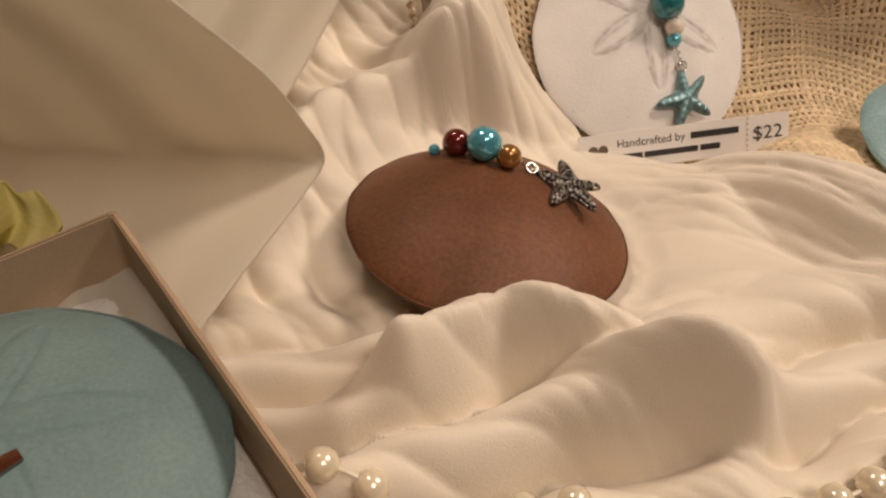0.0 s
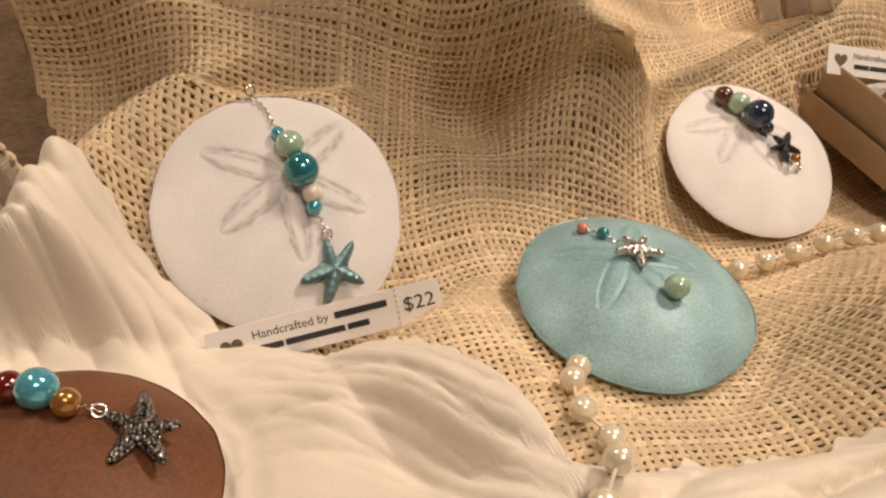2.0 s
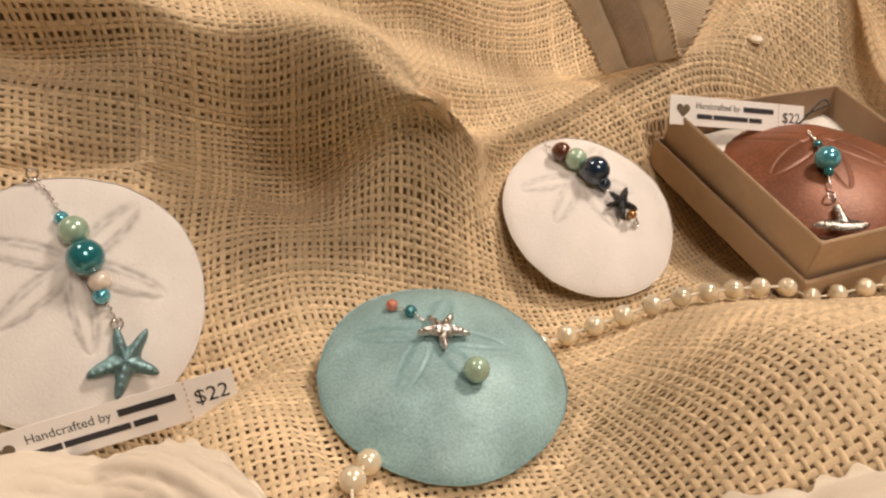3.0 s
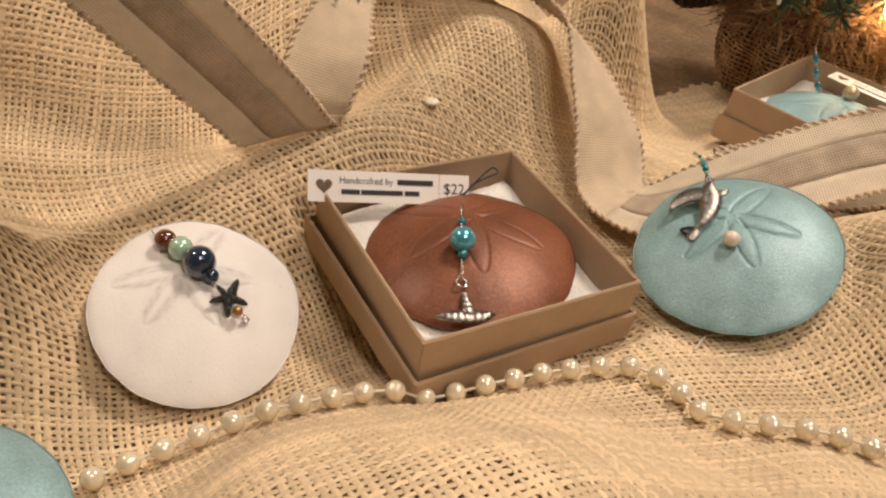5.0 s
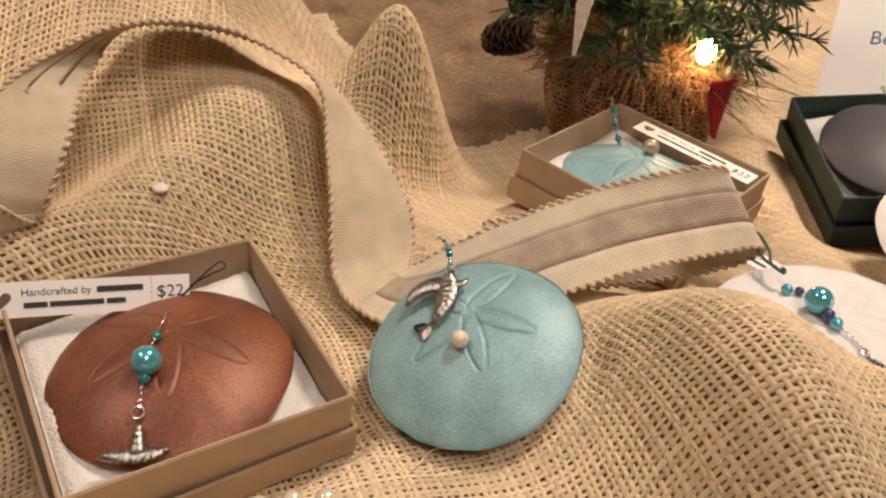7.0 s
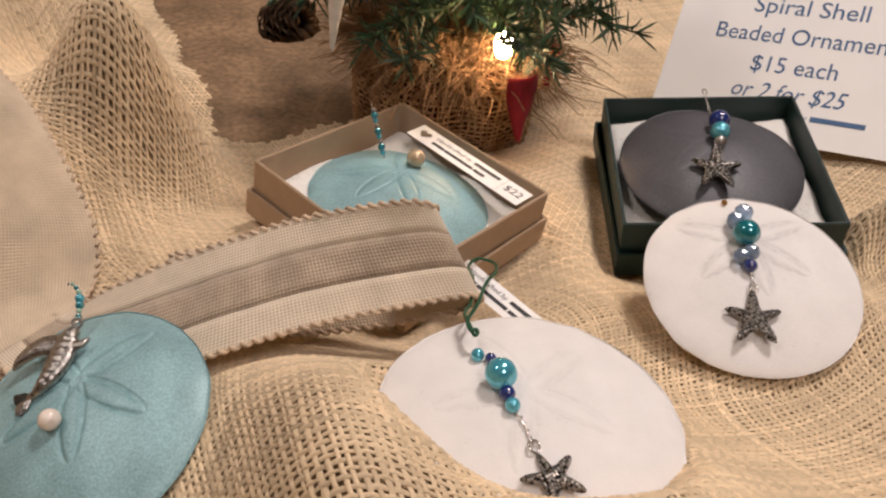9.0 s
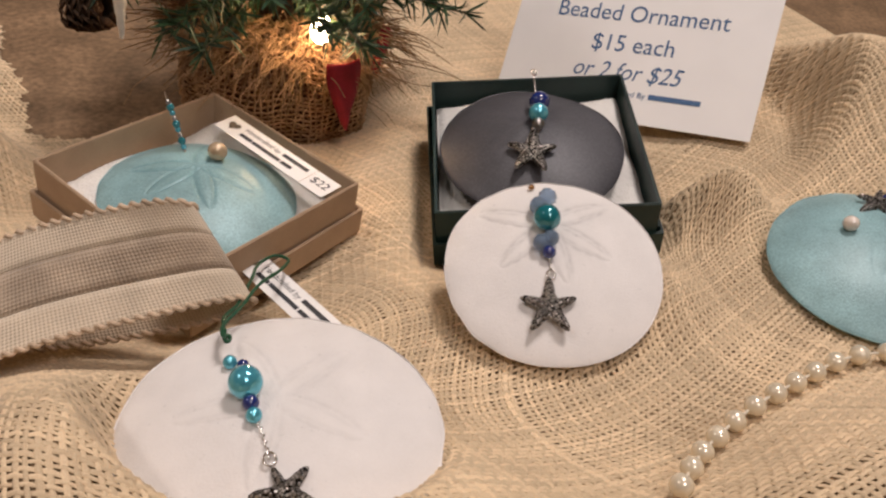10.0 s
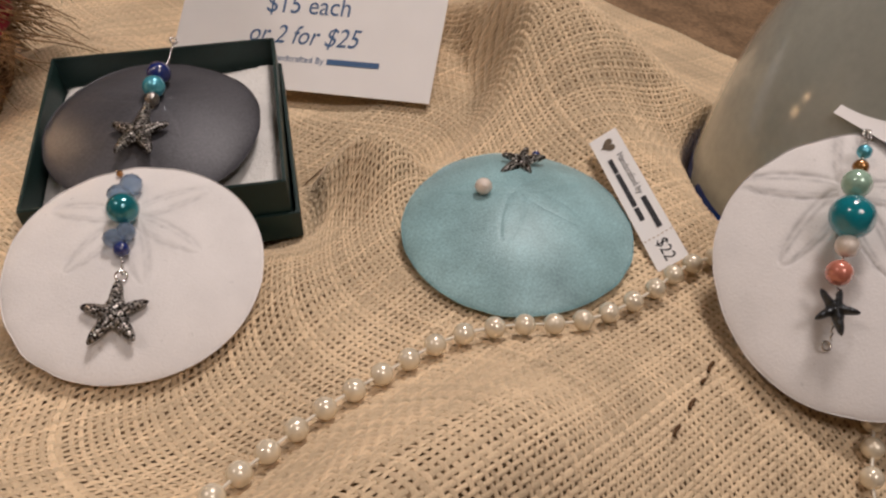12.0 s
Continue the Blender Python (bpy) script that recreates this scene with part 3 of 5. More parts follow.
def satin_cloth():
    nu, nv = 420, 380
    xs = np.linspace(-0.17, 0.24, nu)
    v = np.linspace(0, 1, nv) ** 0.9
    X = np.repeat(xs[:, None], nv, 1)
    ragged = 0.0012 * np.sin(900 * xs) + 0.0015 * np.sin(330 * xs + 1)
    Y = -0.01 + (satin_edge(xs) + ragged + 0.01)[:, None] * v[None]
    ob = put("satin_cloth", mesh_np("satin_cloth", np.stack([X, Y, satin_z(X, Y)], -1).reshape(-1, 3), grid_faces(nu, nv), M_SATIN))
    sol = ob.modifiers.new("thickness", "SOLIDIFY")
    sol.thickness, sol.offset = 0.0008, -1
    return tagged(ob, "crumpled cream satin cloth with soft folds and a frayed edge", "cloth")


satin_cloth()


# ---- painted sand dollars ----
def shell_mesh(name, r, dome, petals, centre, mat, relief, seed, ink=1.0):
    """A flat-bottomed domed disc with a rounded rim, five petals pressed into its top."""
    rng = random.Random(seed)
    nt, nr = 300, 100
    th = np.linspace(0, 2 * np.pi, nt, endpoint=False)
    edge = 1 + sum(rng.uniform(-0.009, 0.009) * np.cos(k * th + rng.uniform(0, 6)) for k in range(2, 6)) + sum(rng.uniform(-0.0013, 0.0013) * np.cos(k * th + rng.uniform(0, 6)) for k in range(9, 24))
    q = np.linspace(0, 1, nr) ** 0.8
    R = r * edge[:, None] * q[None]
    X, Y = R * np.cos(th)[:, None], R * np.sin(th)[:, None]
    Z = dome * (1 - q[None] ** 2.1) + 0.0012 * np.sqrt(np.clip(1 - q[None] ** 10, 0, 1)) + 0 * X
    Z = Z + 0.00014 * np.sin(X * 160 + seed) * np.sin(Y * 140 + 2 * seed)
    mask = np.zeros_like(X)
    for a, length in petals:
        c, s = math.cos(math.radians(a)), math.sin(math.radians(a))
        dx, dy = X - centre[0], Y - centre[1]
        lon, lat = (dx * c + dy * s) / length, -dx * s + dy * c
        inside = (lon > 0.06) & (lon < 1)
        half = 0.135 * length * np.sqrt(np.clip(np.sin(np.pi * np.clip(lon, 0, 1) ** 0.85), 0, 1))
        d = np.abs(np.abs(lat) - half)
        ridge = np.where(inside, np.exp(-(d / 0.00065) ** 2), 0)
        inner = np.where(inside, np.exp(-((np.abs(lat) - 0.55 * half) / 0.00055) ** 2), 0)
        ragged = 0.55 + 0.45 * np.sin(lon * 23 + a) * np.sin(lon * 9 + 2 * a)
        hatch = 0.6 + 0.4 * np.sin(X * 1500 + 3 * np.sin(Y * 900)) * np.sin(Y * 1300 + a)
        Z = Z - relief * ridge
        body = np.where(inside & (np.abs(lat) < half), 1.0, 0.0)
        Z = Z + 0.35 * relief * body * np.exp(-(lat / 0.0022) ** 2)
        band = np.where(inside, np.exp(-(d / 0.0016) ** 2), 0)
        mask = np.maximum(mask, ink * (0.62 * ridge * ragged + 0.5 * inner * (1.25 - ragged) + 0.28 * band * hatch) * np.clip(lon * 4, 0, 1) * np.clip((1 - lon) * 6, 0, 1))
    V = [np.stack([X, Y, Z], -1).reshape(-1, 3)]
    F = [grid_faces(nt, nr, wrap=True)]
    # rim and underside
    prof = [(1.004, 0.0006), (1.002, -0.0003), (0.985, -0.0011), (0.93, -0.0013), (0.5, -0.0004), (0.0, 0.0)]
    U = np.stack([np.stack([r * edge * k * np.cos(th), r * edge * k * np.sin(th), np.full(nt, z)], -1) for k, z in [(1.0, 0.0)] + prof], 1)
    U[:, 0] = np.stack([X[:, -1], Y[:, -1], Z[:, -1]], -1)
    V.append(U.reshape(-1, 3))
    F.append(grid_faces(nt, 7, wrap=True) + nt * nr)
    att = np.r_[mask.ravel(), np.zeros(nt * 7)]
    return mesh_np(name, np.vstack(V), np.vstack(F), mat, attr=("petal", att))


def dome_at(u, v, r, dome):
    q = min(1.0, math.hypot(u, v) / r)
    return dome * (1 - q ** 2.1) + 0.001


BALLS = {}


def ball(name, d, mat, parent, at, squash=1.0, label=""):
    key = (round(d, 4), mat.name, squash)
    if key not in BALLS:
        if mat is B_CRYSTAL:
            bm = bmesh.new()
            bmesh.ops.create_icosphere(bm, subdivisions=2, radius=d / 2)
            ob = part(name, bm, mat, parent, label, smooth=False)
        else:
            ob = part(name, ball_bm(d, squash), mat, parent, label)
        BALLS[key] = ob.data
    else:
        ob = tagged(put(name, BALLS[key], parent), label)
    ob.matrix_basis = at
    return ob


def star_mesh(name, tips, z0, mat, thick=0.0024):
    """A cast five-armed starfish with rounded, ribbed arms; tips are (u, v)."""
    T = np.array(tips)
    c = T.mean(0)
    ang = np.arctan2(*(T - c).T[::-1])
    length = np.linalg.norm(T - c, axis=1)
    o = np.argsort(ang)
    ang, length = ang[o], length[o]
    n, m = 200, 16
    th = np.linspace(-np.pi, np.pi, n, endpoint=False)
    nxt = np.searchsorted(ang, th) % 5
    prv = (nxt - 1) % 5
    gap = (ang[nxt] - ang[prv]) % (2 * np.pi)
    f = ((th - ang[prv]) % (2 * np.pi)) / gap
    d = np.minimum(f, 1 - f) * 2
    L = np.where(f < 0.5, length[prv], length[nxt])
    R = L * (0.42 + 0.60 * np.exp(-(d / 0.42) ** 1.8))
    q = np.linspace(0, 1, m) ** 0.8
    rad = R[:, None] * q[None]
    X, Y = c[0] + rad * np.cos(th)[:, None], c[1] + rad * np.sin(th)[:, None]
    side = np.sin(d[:, None] * np.pi / 2)
    arch = np.sqrt(np.clip(1 - q[None] ** 3, 0, 1)) * (1 - 0.45 * side * q[None])
    rib = 1 + 0.13 * np.sin(rad / 0.0011 * np.pi) * (1 - side)
    Z = z0 + thick * (0.15 + 0.85 * arch * rib)
    top = np.stack([X, Y, Z], -1)
    low = np.stack([c[0] + R * np.cos(th), c[1] + R * np.sin(th), np.full(n, z0)], -1)
    mid = np.repeat(np.array([[c[0], c[1], z0]]), n, 0)
    G = np.concatenate([top, low[:, None], mid[:, None]], 1)
    return mesh_np(name, G.reshape(-1, 3), grid_faces(n, m + 2, wrap=True), mat)


def ring(name, at, R, r, mat, parent, tilt=(0, 0, 0)):
    a = np.linspace(0, 2 * np.pi, 25)
    pts = np.stack([R * np.cos(a), R * np.sin(a), 0 * a], -1)
    ob = cord(name, pts, r, mat, parent, 6)
    ob.matrix_basis = pose(*at, *tilt)
    return ob


def dollar(label, c, n, r, mat, petals, centre=(0, 0), dome=0.008, relief=0.0005, beads=(), star=None, star_mat=None, wires=(), rings=(), yaw=0, seed=1, star_lift=0.0, ink=1.0):
    """A sand dollar with its strung beads and charm, all in millimetres on its own face (u right, v up the face)."""
    t = thing("sand_dollar_ornament", on_plane(c, n, yaw), label, "ornament", "sand dollar ornaments")
    put("sand_dollar", shell_mesh("sand_dollar", r, dome, petals, centre, mat, relief, seed, ink), t)
    strung = None
    spots = []
    for line in wires:
        pts = [(u / 1000, v / 1000, dome_at(u / 1000, v / 1000, r, dome) + h / 1000) for u, v, h in line]
        # the wire is wrapped round itself
        p = spline(pts, 0.0004)
        k = np.arange(len(p)) * 1.15
        q = p + 0.00045 * np.stack([np.cos(k), 0 * k, np.sin(k)], -1)
        w = cord("wire", q, 0.00028, M_WIRE, t, 5)
        strung = strung or w
        spots.append(p)
    for item in beads:
        u, v, d, m, nm = item[:5]
        lift = item[5] / 1000 if len(item) > 5 else 0.0
        u, v, d = u / 1000, v / 1000, d / 1000
        z = dome_at(u, v, r, dome) + d / 2 + lift
        near = strung and min(np.hypot(p[:, 0] - u, p[:, 1] - v).min() for p in spots) < 0.012
        ball(nm, d, m, strung if near else t, pose(u, v, z, 70, 0, 20))
    for u, v, R in rings:
        ring("ring", (u / 1000, v / 1000, dome_at(u / 1000, v / 1000, r, dome) + 0.0015), R / 1000, 0.0004, M_WIRE, t, (25, 15, 0))
    if star:
        tips = [(u / 1000, v / 1000) for u, v in star]
        cu, cv = np.mean(np.array(tips), 0)
        put("starfish_charm", star_mesh("starfish_charm", tips, dome_at(cu, cv, r, dome) + 0.0012 + star_lift / 1000, star_mat or M_STAR), t)
    return t


def five(angles, length):
    return [(a, length) for a in angles]


P_ = "pearl_bead"
B_ = "bead"
dollar("copper-brown painted sand dollar lying on crumpled cream satin", (0.0140, 0.1512, 0.0142), (0.11, 0.12, 0.985), 0.0366, M_BROWN, five((240, 312, 24, 96, 168), 0.021), (-0.002, 0.004), 0.0125, 0.00002, ink=0.05,
       beads=[(-15.2, 18.9, 3.3, B_AQUA, B_), (-9.8, 17.2, 7.6, B_RED, B_), (-2.9, 13.5, 9.4, B_AQUA, B_), (3.5, 9.5, 6.6, B_GOLD, B_)],
       star=[(11.5, 9.0), (18.3, 15.3), (27.5, 4.5), (24.8, -6.2), (14.0, -5.2)], wires=[[(-15, 19, 1.5), (-3, 13.5, 5), (4, 9.5, 3.5), (11, 9, 1.5)]], rings=[(10, 9.2, 1.5)], seed=1, star_lift=1.0)
dollar("white painted sand dollar leaning on the burlap slope", (0.0675, 0.2336, 0.0196), (0.198, -0.624, 0.756), 0.0367, M_WHITE, five((161, 218, 276, 335, 42), 0.026), (0.0015, 0.0096), 0.004, 0.00022,
       beads=[(-0.4, 23, 4.1, B_AQUA, B_), (2.4, 18.7, 8.3, B_MINT, P_), (4.8, 10.5, 10.3, B_TEAL, B_), (7.8, 3.8, 6.2, B_WHITE, P_), (8.0, -0.2, 4.8, B_AQUA, B_)],
       star=[(11.3, -9.5), (18.9, -10.7), (21, -23.5), (9.4, -29), (2.5, -22.1)], star_mat=M_VERDIGRIS, wires=[[(-7.3, 36.3, 1), (-3, 31, 1.2), (-0.4, 23, 2)], [(8, 0, 2.5), (10, -4, 1.5), (11.3, -8.5, 1.5)]], rings=[(11.3, -8.5, 1.6), (-7, 37, 1.5)], seed=2, star_lift=0.6)
dollar("pale teal painted sand dollar lying on burlap", (0.1671, 0.1960, 0.0072), (0.068, -0.04, 0.995), 0.0352, M_TEAL, five((160, 235, 297, 346, 60), 0.022), (-0.0039, 0.0063), 0.010, 0.00025,
       beads=[(-11.2, 21.5, 3.8, B_PINK, B_), (-6.9, 16.6, 3.8, B_TEAL, B_), (5, -9.8, 7.2, B_MINT, P_)],
       star=[(-3.6, 11.4), (4.1, 11.5), (7, 3.6), (-1.4, -1), (-7.6, 6)], star_mat=M_BRIGHT, wires=[[(-12, 22, 1.5), (-7, 16.6, 1.8), (-3.6, 11.4, 1)]], seed=3, star_lift=0.6)
dollar("white painted sand dollar propped on the burlap by the pearls", (0.2413, 0.2645, 0.0034), (0.087, -0.393, 0.915), 0.0336, M_WHITE, five((184, 231, 290, 342, 45), 0.023), (-0.0032, 0.0126), 0.005, 0.00018,
       beads=[(-7.4, 23.6, 7.4, B_BROWN, B_), (-3.2, 19.2, 8.2, B_MINT, P_), (1.6, 12.4, 10.8, B_NAVY, B_), (4.9, 8, 5.1, B_NAVY, B_), (10.8, -6.5, 3.5, B_GOLD, B_, 2.5)],
       star=[(6, 4), (13.1, 5.5), (14.5, -4.1), (7.6, -7.6), (2.8, -1.4)], star_mat=M_DARKSILVER, wires=[[(-11, 30, 1), (-7.4, 24, 3.5), (1.6, 12.4, 5), (6, 4, 2)], [(10.8, -6.5, 4), (13.3, -8.3, 3)]], rings=[(13.3, -8.6, 1.0)], seed=4, star_lift=1.2, ink=0.6)
dollar("copper painted sand dollar in a kraft box", (0.3393, 0.2648, 0.0082), (-0.05, 0.0, 0.99), 0.0392, M_COPPER, five((206, 313, 258, 20, 140), 0.030), (0.0024, 0.0106), 0.010, 0.0003,
       beads=[(-2.6, 4.8, 3.3, B_TEAL, B_, 0.5), (-7.3, -7.3, 9.4, B_AQUA, B_), (-9.1, -12, 3.7, B_TEAL, B_, 1)],
       wires=[[(3, 18.2, 1), (-2.6, 4.8, 2), (-7.3, -7.3, 4)], [(-9.1, -12, 2), (-12, -19, 2)]], rings=[(-13, -21.5, 1.9)], seed=5)
dollar("pale teal painted sand dollar with embossed petals leaning on burlap", (0.4350, 0.2350, 0.0165), (-0.384, -0.05, 0.922), 0.0375, M_TEAL, five((22, 310, 256, 196, 118), 0.025), (0.0038, 0.0089), 0.008, 0.0005,
       beads=[(-3.6, -2.3, 6.2, B_WHITE, P_)], seed=6)
dollar("pale teal painted sand dollar in a kraft box", (0.5690, 0.3180, 0.0085), (0.07, 0.0, 0.997), 0.0388, M_TEAL, five((162, 312, 205, 262, 60), 0.026), (0.0018, 0.0077), 0.010, 0.0004,
       beads=[(10.7, 12.3, 8.0, B_CHAMP, P_)], seed=7)
dollar("white painted sand dollar half hidden by a burlap fold", (0.5506, 0.1828, 0.0290), (-0.098, 0.04, 0.994), 0.0457, M_WHITE, five((20, 92, 164, 236, 308), 0.028), (0.0023, 0.0063), 0.009, 0.00016,
       beads=[(-4.2, 24.7, 4.2, B_AQUA, B_), (-1.3, 21.7, 3.5, B_BLUE, B_), (-3.5, 11.9, 9.7, B_AQUA, B_), (-4.3, 6.2, 4.8, B_BLUE, B_), (-4.9, 2.0, 4.5, B_AQUA, B_)],
       star=[(-6, -14), (2, -18), (0, -29), (-11, -30), (-14, -19)], wires=[[(-4.9, 2, 2), (-4.7, -4, 1.5), (-5.8, -12, 1.5)]], rings=[(-5.8, -11.9, 1.7)], seed=8, star_lift=0.6, ink=0.2)
dollar("slate grey painted sand dollar in a dark green box", (0.7080, 0.2852, 0.0265), (-0.193, -0.02, 0.975), 0.0410, M_SLATE, five((200, 272, 344, 56, 128), 0.026), (0.002, 0.006), 0.009, 0.00006,
       beads=[(11.5, 12.8, 9.4, B_BLUE, B_), (6, 5.3, 8.8, B_AQUA, B_), (2.8, 0.6, 5.5, M_SILVER, B_)],
       star=[(0.1, -0.8), (1.7, -15), (-10.8, -25.4), (-20.5, -18.3), (-15.1, -3.3)], wires=[[(30.5, 44.6, 1), (20, 27, 1), (11.5, 12.8, 5)], [(2.8, 1, 2), (0, -1, 1.5)]], rings=[(0.4, -1, 1.7), (31, 45, 1.5)], seed=9, star_lift=1.5, ink=0.3)
dollar("white painted sand dollar leaning on a dark green box", (0.6702, 0.2157, 0.0262), (-0.253, -0.153, 0.955), 0.0405, M_WHITE, five((137, 198, 357, 297, 254), 0.027), (0.0066, 0.0151), 0.005, 0.00016,
       beads=[(11.4, 35, 2.4, B_GOLD, B_), (12.2, 25.2, 7.5, B_CRYSTAL, B_), (6.8, 22.8, 7.5, B_CRYSTAL, B_), (5.5, 15.2, 10.4, B_TEAL, B_), (2.6, 7.4, 6.5, B_CRYSTAL, B_), (-1.6, 7.4, 6.5, B_CRYSTAL, B_), (-1.1, 2.6, 5.2, B_BLUE, B_)],
       star=[(-6.2, -6.2), (-2.2, -17.7), (-11.3, -27.5), (-22.6, -21.2), (-19.4, -8.5)], wires=[[(-1.1, 2.6, 2.5), (-2.8, -1.4, 1.5), (-5.1, -5.5, 1.5)]], rings=[(-5.1, -5.5, 1.7)], seed=10, star_lift=0.8, ink=0.5)
dollar("pale teal painted sand dollar lying on burlap beside the pearls", (0.7889, 0.1630, 0.0365), (-0.165, 0.03, 0.985), 0.0416, M_TEAL, five((137, 285, 215, 345, 60), 0.027), (0.0067, 0.0063), 0.010, 0.0001,
       beads=[(-4.9, 13.9, 6.2, B_WHITE, P_), (30.5, 22.5, 3.3, B_BLUE, B_)],
       star=[(16.1, 27), (27, 24), (28.5, 16), (17.5, 12.5), (9, 19.5)], wires=[[(34, 24, 1), (30, 22, 2), (24, 20, 1.5)]], seed=11, star_lift=0.4, ink=0.35)
dollar("white painted sand dollar leaning on the glazed vase", (0.8399, 0.0671, 0.0722), (-0.610, -0.151, 0.778), 0.0461, M_WHITE, five((131, 190, 250, 310, 40), 0.032), (0.012, 0.023), 0.004, 0.0003,
       beads=[(23.2, 28, 4.7, B_AQUA, B_, 3), (18.3, 24.9, 5.1, B_GOLD, B_, 3), (12.5, 21.4, 9.0, B_MINT, P_, 3), (2.8, 14.3, 13.4, B_GLASS, B_, 3), (-4.3, 8.8, 7.1, B_WHITE, P_, 5), (-11.6, 4.3, 8.0, B_PINK, B_, 4)],
       star=[(-14.5, 0.6), (-15.5, -8), (-24, -9.5), (-26, -1.5), (-18.5, 4)], star_mat=M_DARKSILVER, wires=[[(30.5, 32.3, 4), (23, 28, 5), (12.5, 21.4, 7), (2.8, 14.3, 9), (-11, 4.3, 8), (-20, -3, 7), (-27, -9, 6)]], rings=[(-27.5, -9.1, 1.4), (30.5, 32.3, 1.7)], seed=12, star_lift=6)
dollar("greyed teal painted sand dollar in a kraft box, darkened for shade", (-0.0690, 0.0620, 0.0400), (0.0, 0.0, 1.0), 0.0372, M_TEALGREY_SHADED, five((20, 92, 164, 236, 308), 0.026), (0.0, 0.004), 0.011, 0.0002, seed=13, ink=0.5)


# ---- gift boxes ----
def tray(name, s, h, wall, mat, parent, z=0.0, label=""):
    """An open square card box folded from one sheet: outside, rim, inside and floor in one skin."""
    bm = bmesh.new()
    a, b = s / 2, s / 2 - wall
    loops = [[bm.verts.new((x * k, y * k, z + zz)) for x, y in ((-1, -1), (1, -1), (1, 1), (-1, 1))] for k, zz in ((a, 0), (a, h), (b, h), (b, wall))]
    for lo, hi in zip(loops, loops[1:]):
        for q in range(4):
            bm.faces.new((lo[q], lo[(q + 1) % 4], hi[(q + 1) % 4], hi[q]))
    bm.faces.new(loops[0][::-1]), bm.faces.new(loops[-1])
    bmesh.ops.bevel(bm, geom=bm.edges[:], offset=0.0004, segments=2, affect="EDGES")
    return part(name, bm, mat, parent, label, smooth=False)


def gift_box(label, c, n, yaw, mat, s=0.087, h=0.026, sleeve_shift=(0, 0), pad=0.015):
    """c: the middle of the open rim. The box stands in its own lid."""
    m = on_plane(c, n, yaw)
    t = thing("gift_box", m @ pose(0, 0, -h), label, "box", "gift boxes")
    tray("tray", s, h - 0.0015, 0.0013, mat, t, 0.0015)
    lid = tray("lid", s + 0.0045, h * 0.47, 0.0012, mat, t, 0.0)
    lid.matrix_basis = pose(*sleeve_shift, 0, 0, 0, 1.0)
    # cotton pad: a soft uneven slab
    k = 90
    g = np.linspace(-(s - 0.004) / 2, (s - 0.004) / 2, k)
    X, Y = np.meshgrid(g, g, indexing="ij")
    rng = np.random.default_rng(int(abs(c[0]) * 1000))
    Z = pad + 0.0016 * np.sin(95 * X + 2 * np.sin(80 * Y)) * np.sin(88 * Y + 1.2) + rng.normal(0, 0.0002, X.shape)
    rim = np.clip((np.maximum(np.abs(X), np.abs(Y)) / (s / 2 - 0.002) - 0.9) / 0.1, 0, 1)
    Z = Z - 0.003 * rim ** 2
    top = np.stack([X, Y, Z], -1).reshape(-1, 3)
    bot = np.stack([X, Y, np.full_like(X, 0.0033)], -1).reshape(-1, 3)
    F = grid_faces(k, k)
    ring_i = np.r_[np.arange(0, k * k, k), np.arange(k * k - k + 1, k * k), np.arange(k * k - 1 - k, 0, -k), np.arange(k - 2, 0, -1)]
    a, b = ring_i, np.roll(ring_i, -1)
    S = np.stack([a, b, b + k * k, a + k * k], -1)
    pd = put("cotton_pad", mesh_np("cotton_pad", np.vstack([top, bot]), np.vstack([F, F[:, ::-1] + k * k, S]), M_COTTON), None, m @ pose(0, 0, -h))
    tagged(pd, "white cotton batting pad inside a gift box", "padding", "cotton pads")
    return t


gift_box("tan kraft card gift box standing in its lid on burlap", (0.3400, 0.2660, 0.0190), (0.03, -0.03, 1), 7.5, M_KRAFT, 0.0875, 0.027, (-0.001, -0.0005), 0.014)
gift_box("tan kraft card gift box behind the ribbon loop", (0.5710, 0.3190, 0.0210), (0.04, 0.0, 1), 23, M_KRAFT, 0.0885, 0.027, (0.0005, 0.0), 0.014)
gift_box("dark green card gift box standing in its lid", (0.7118, 0.2880, 0.0302), (-0.200, 0.010, 0.97), -28, M_GREEN, 0.0930, 0.029, (0, 0), 0.018)
gift_box("tan kraft card gift box beside the cream satin", (-0.0710, 0.0555, 0.0500), (0.0, 0.0, 1), -52.5, M_KRAFT, 0.088, 0.026, (0, 0), 0.010)


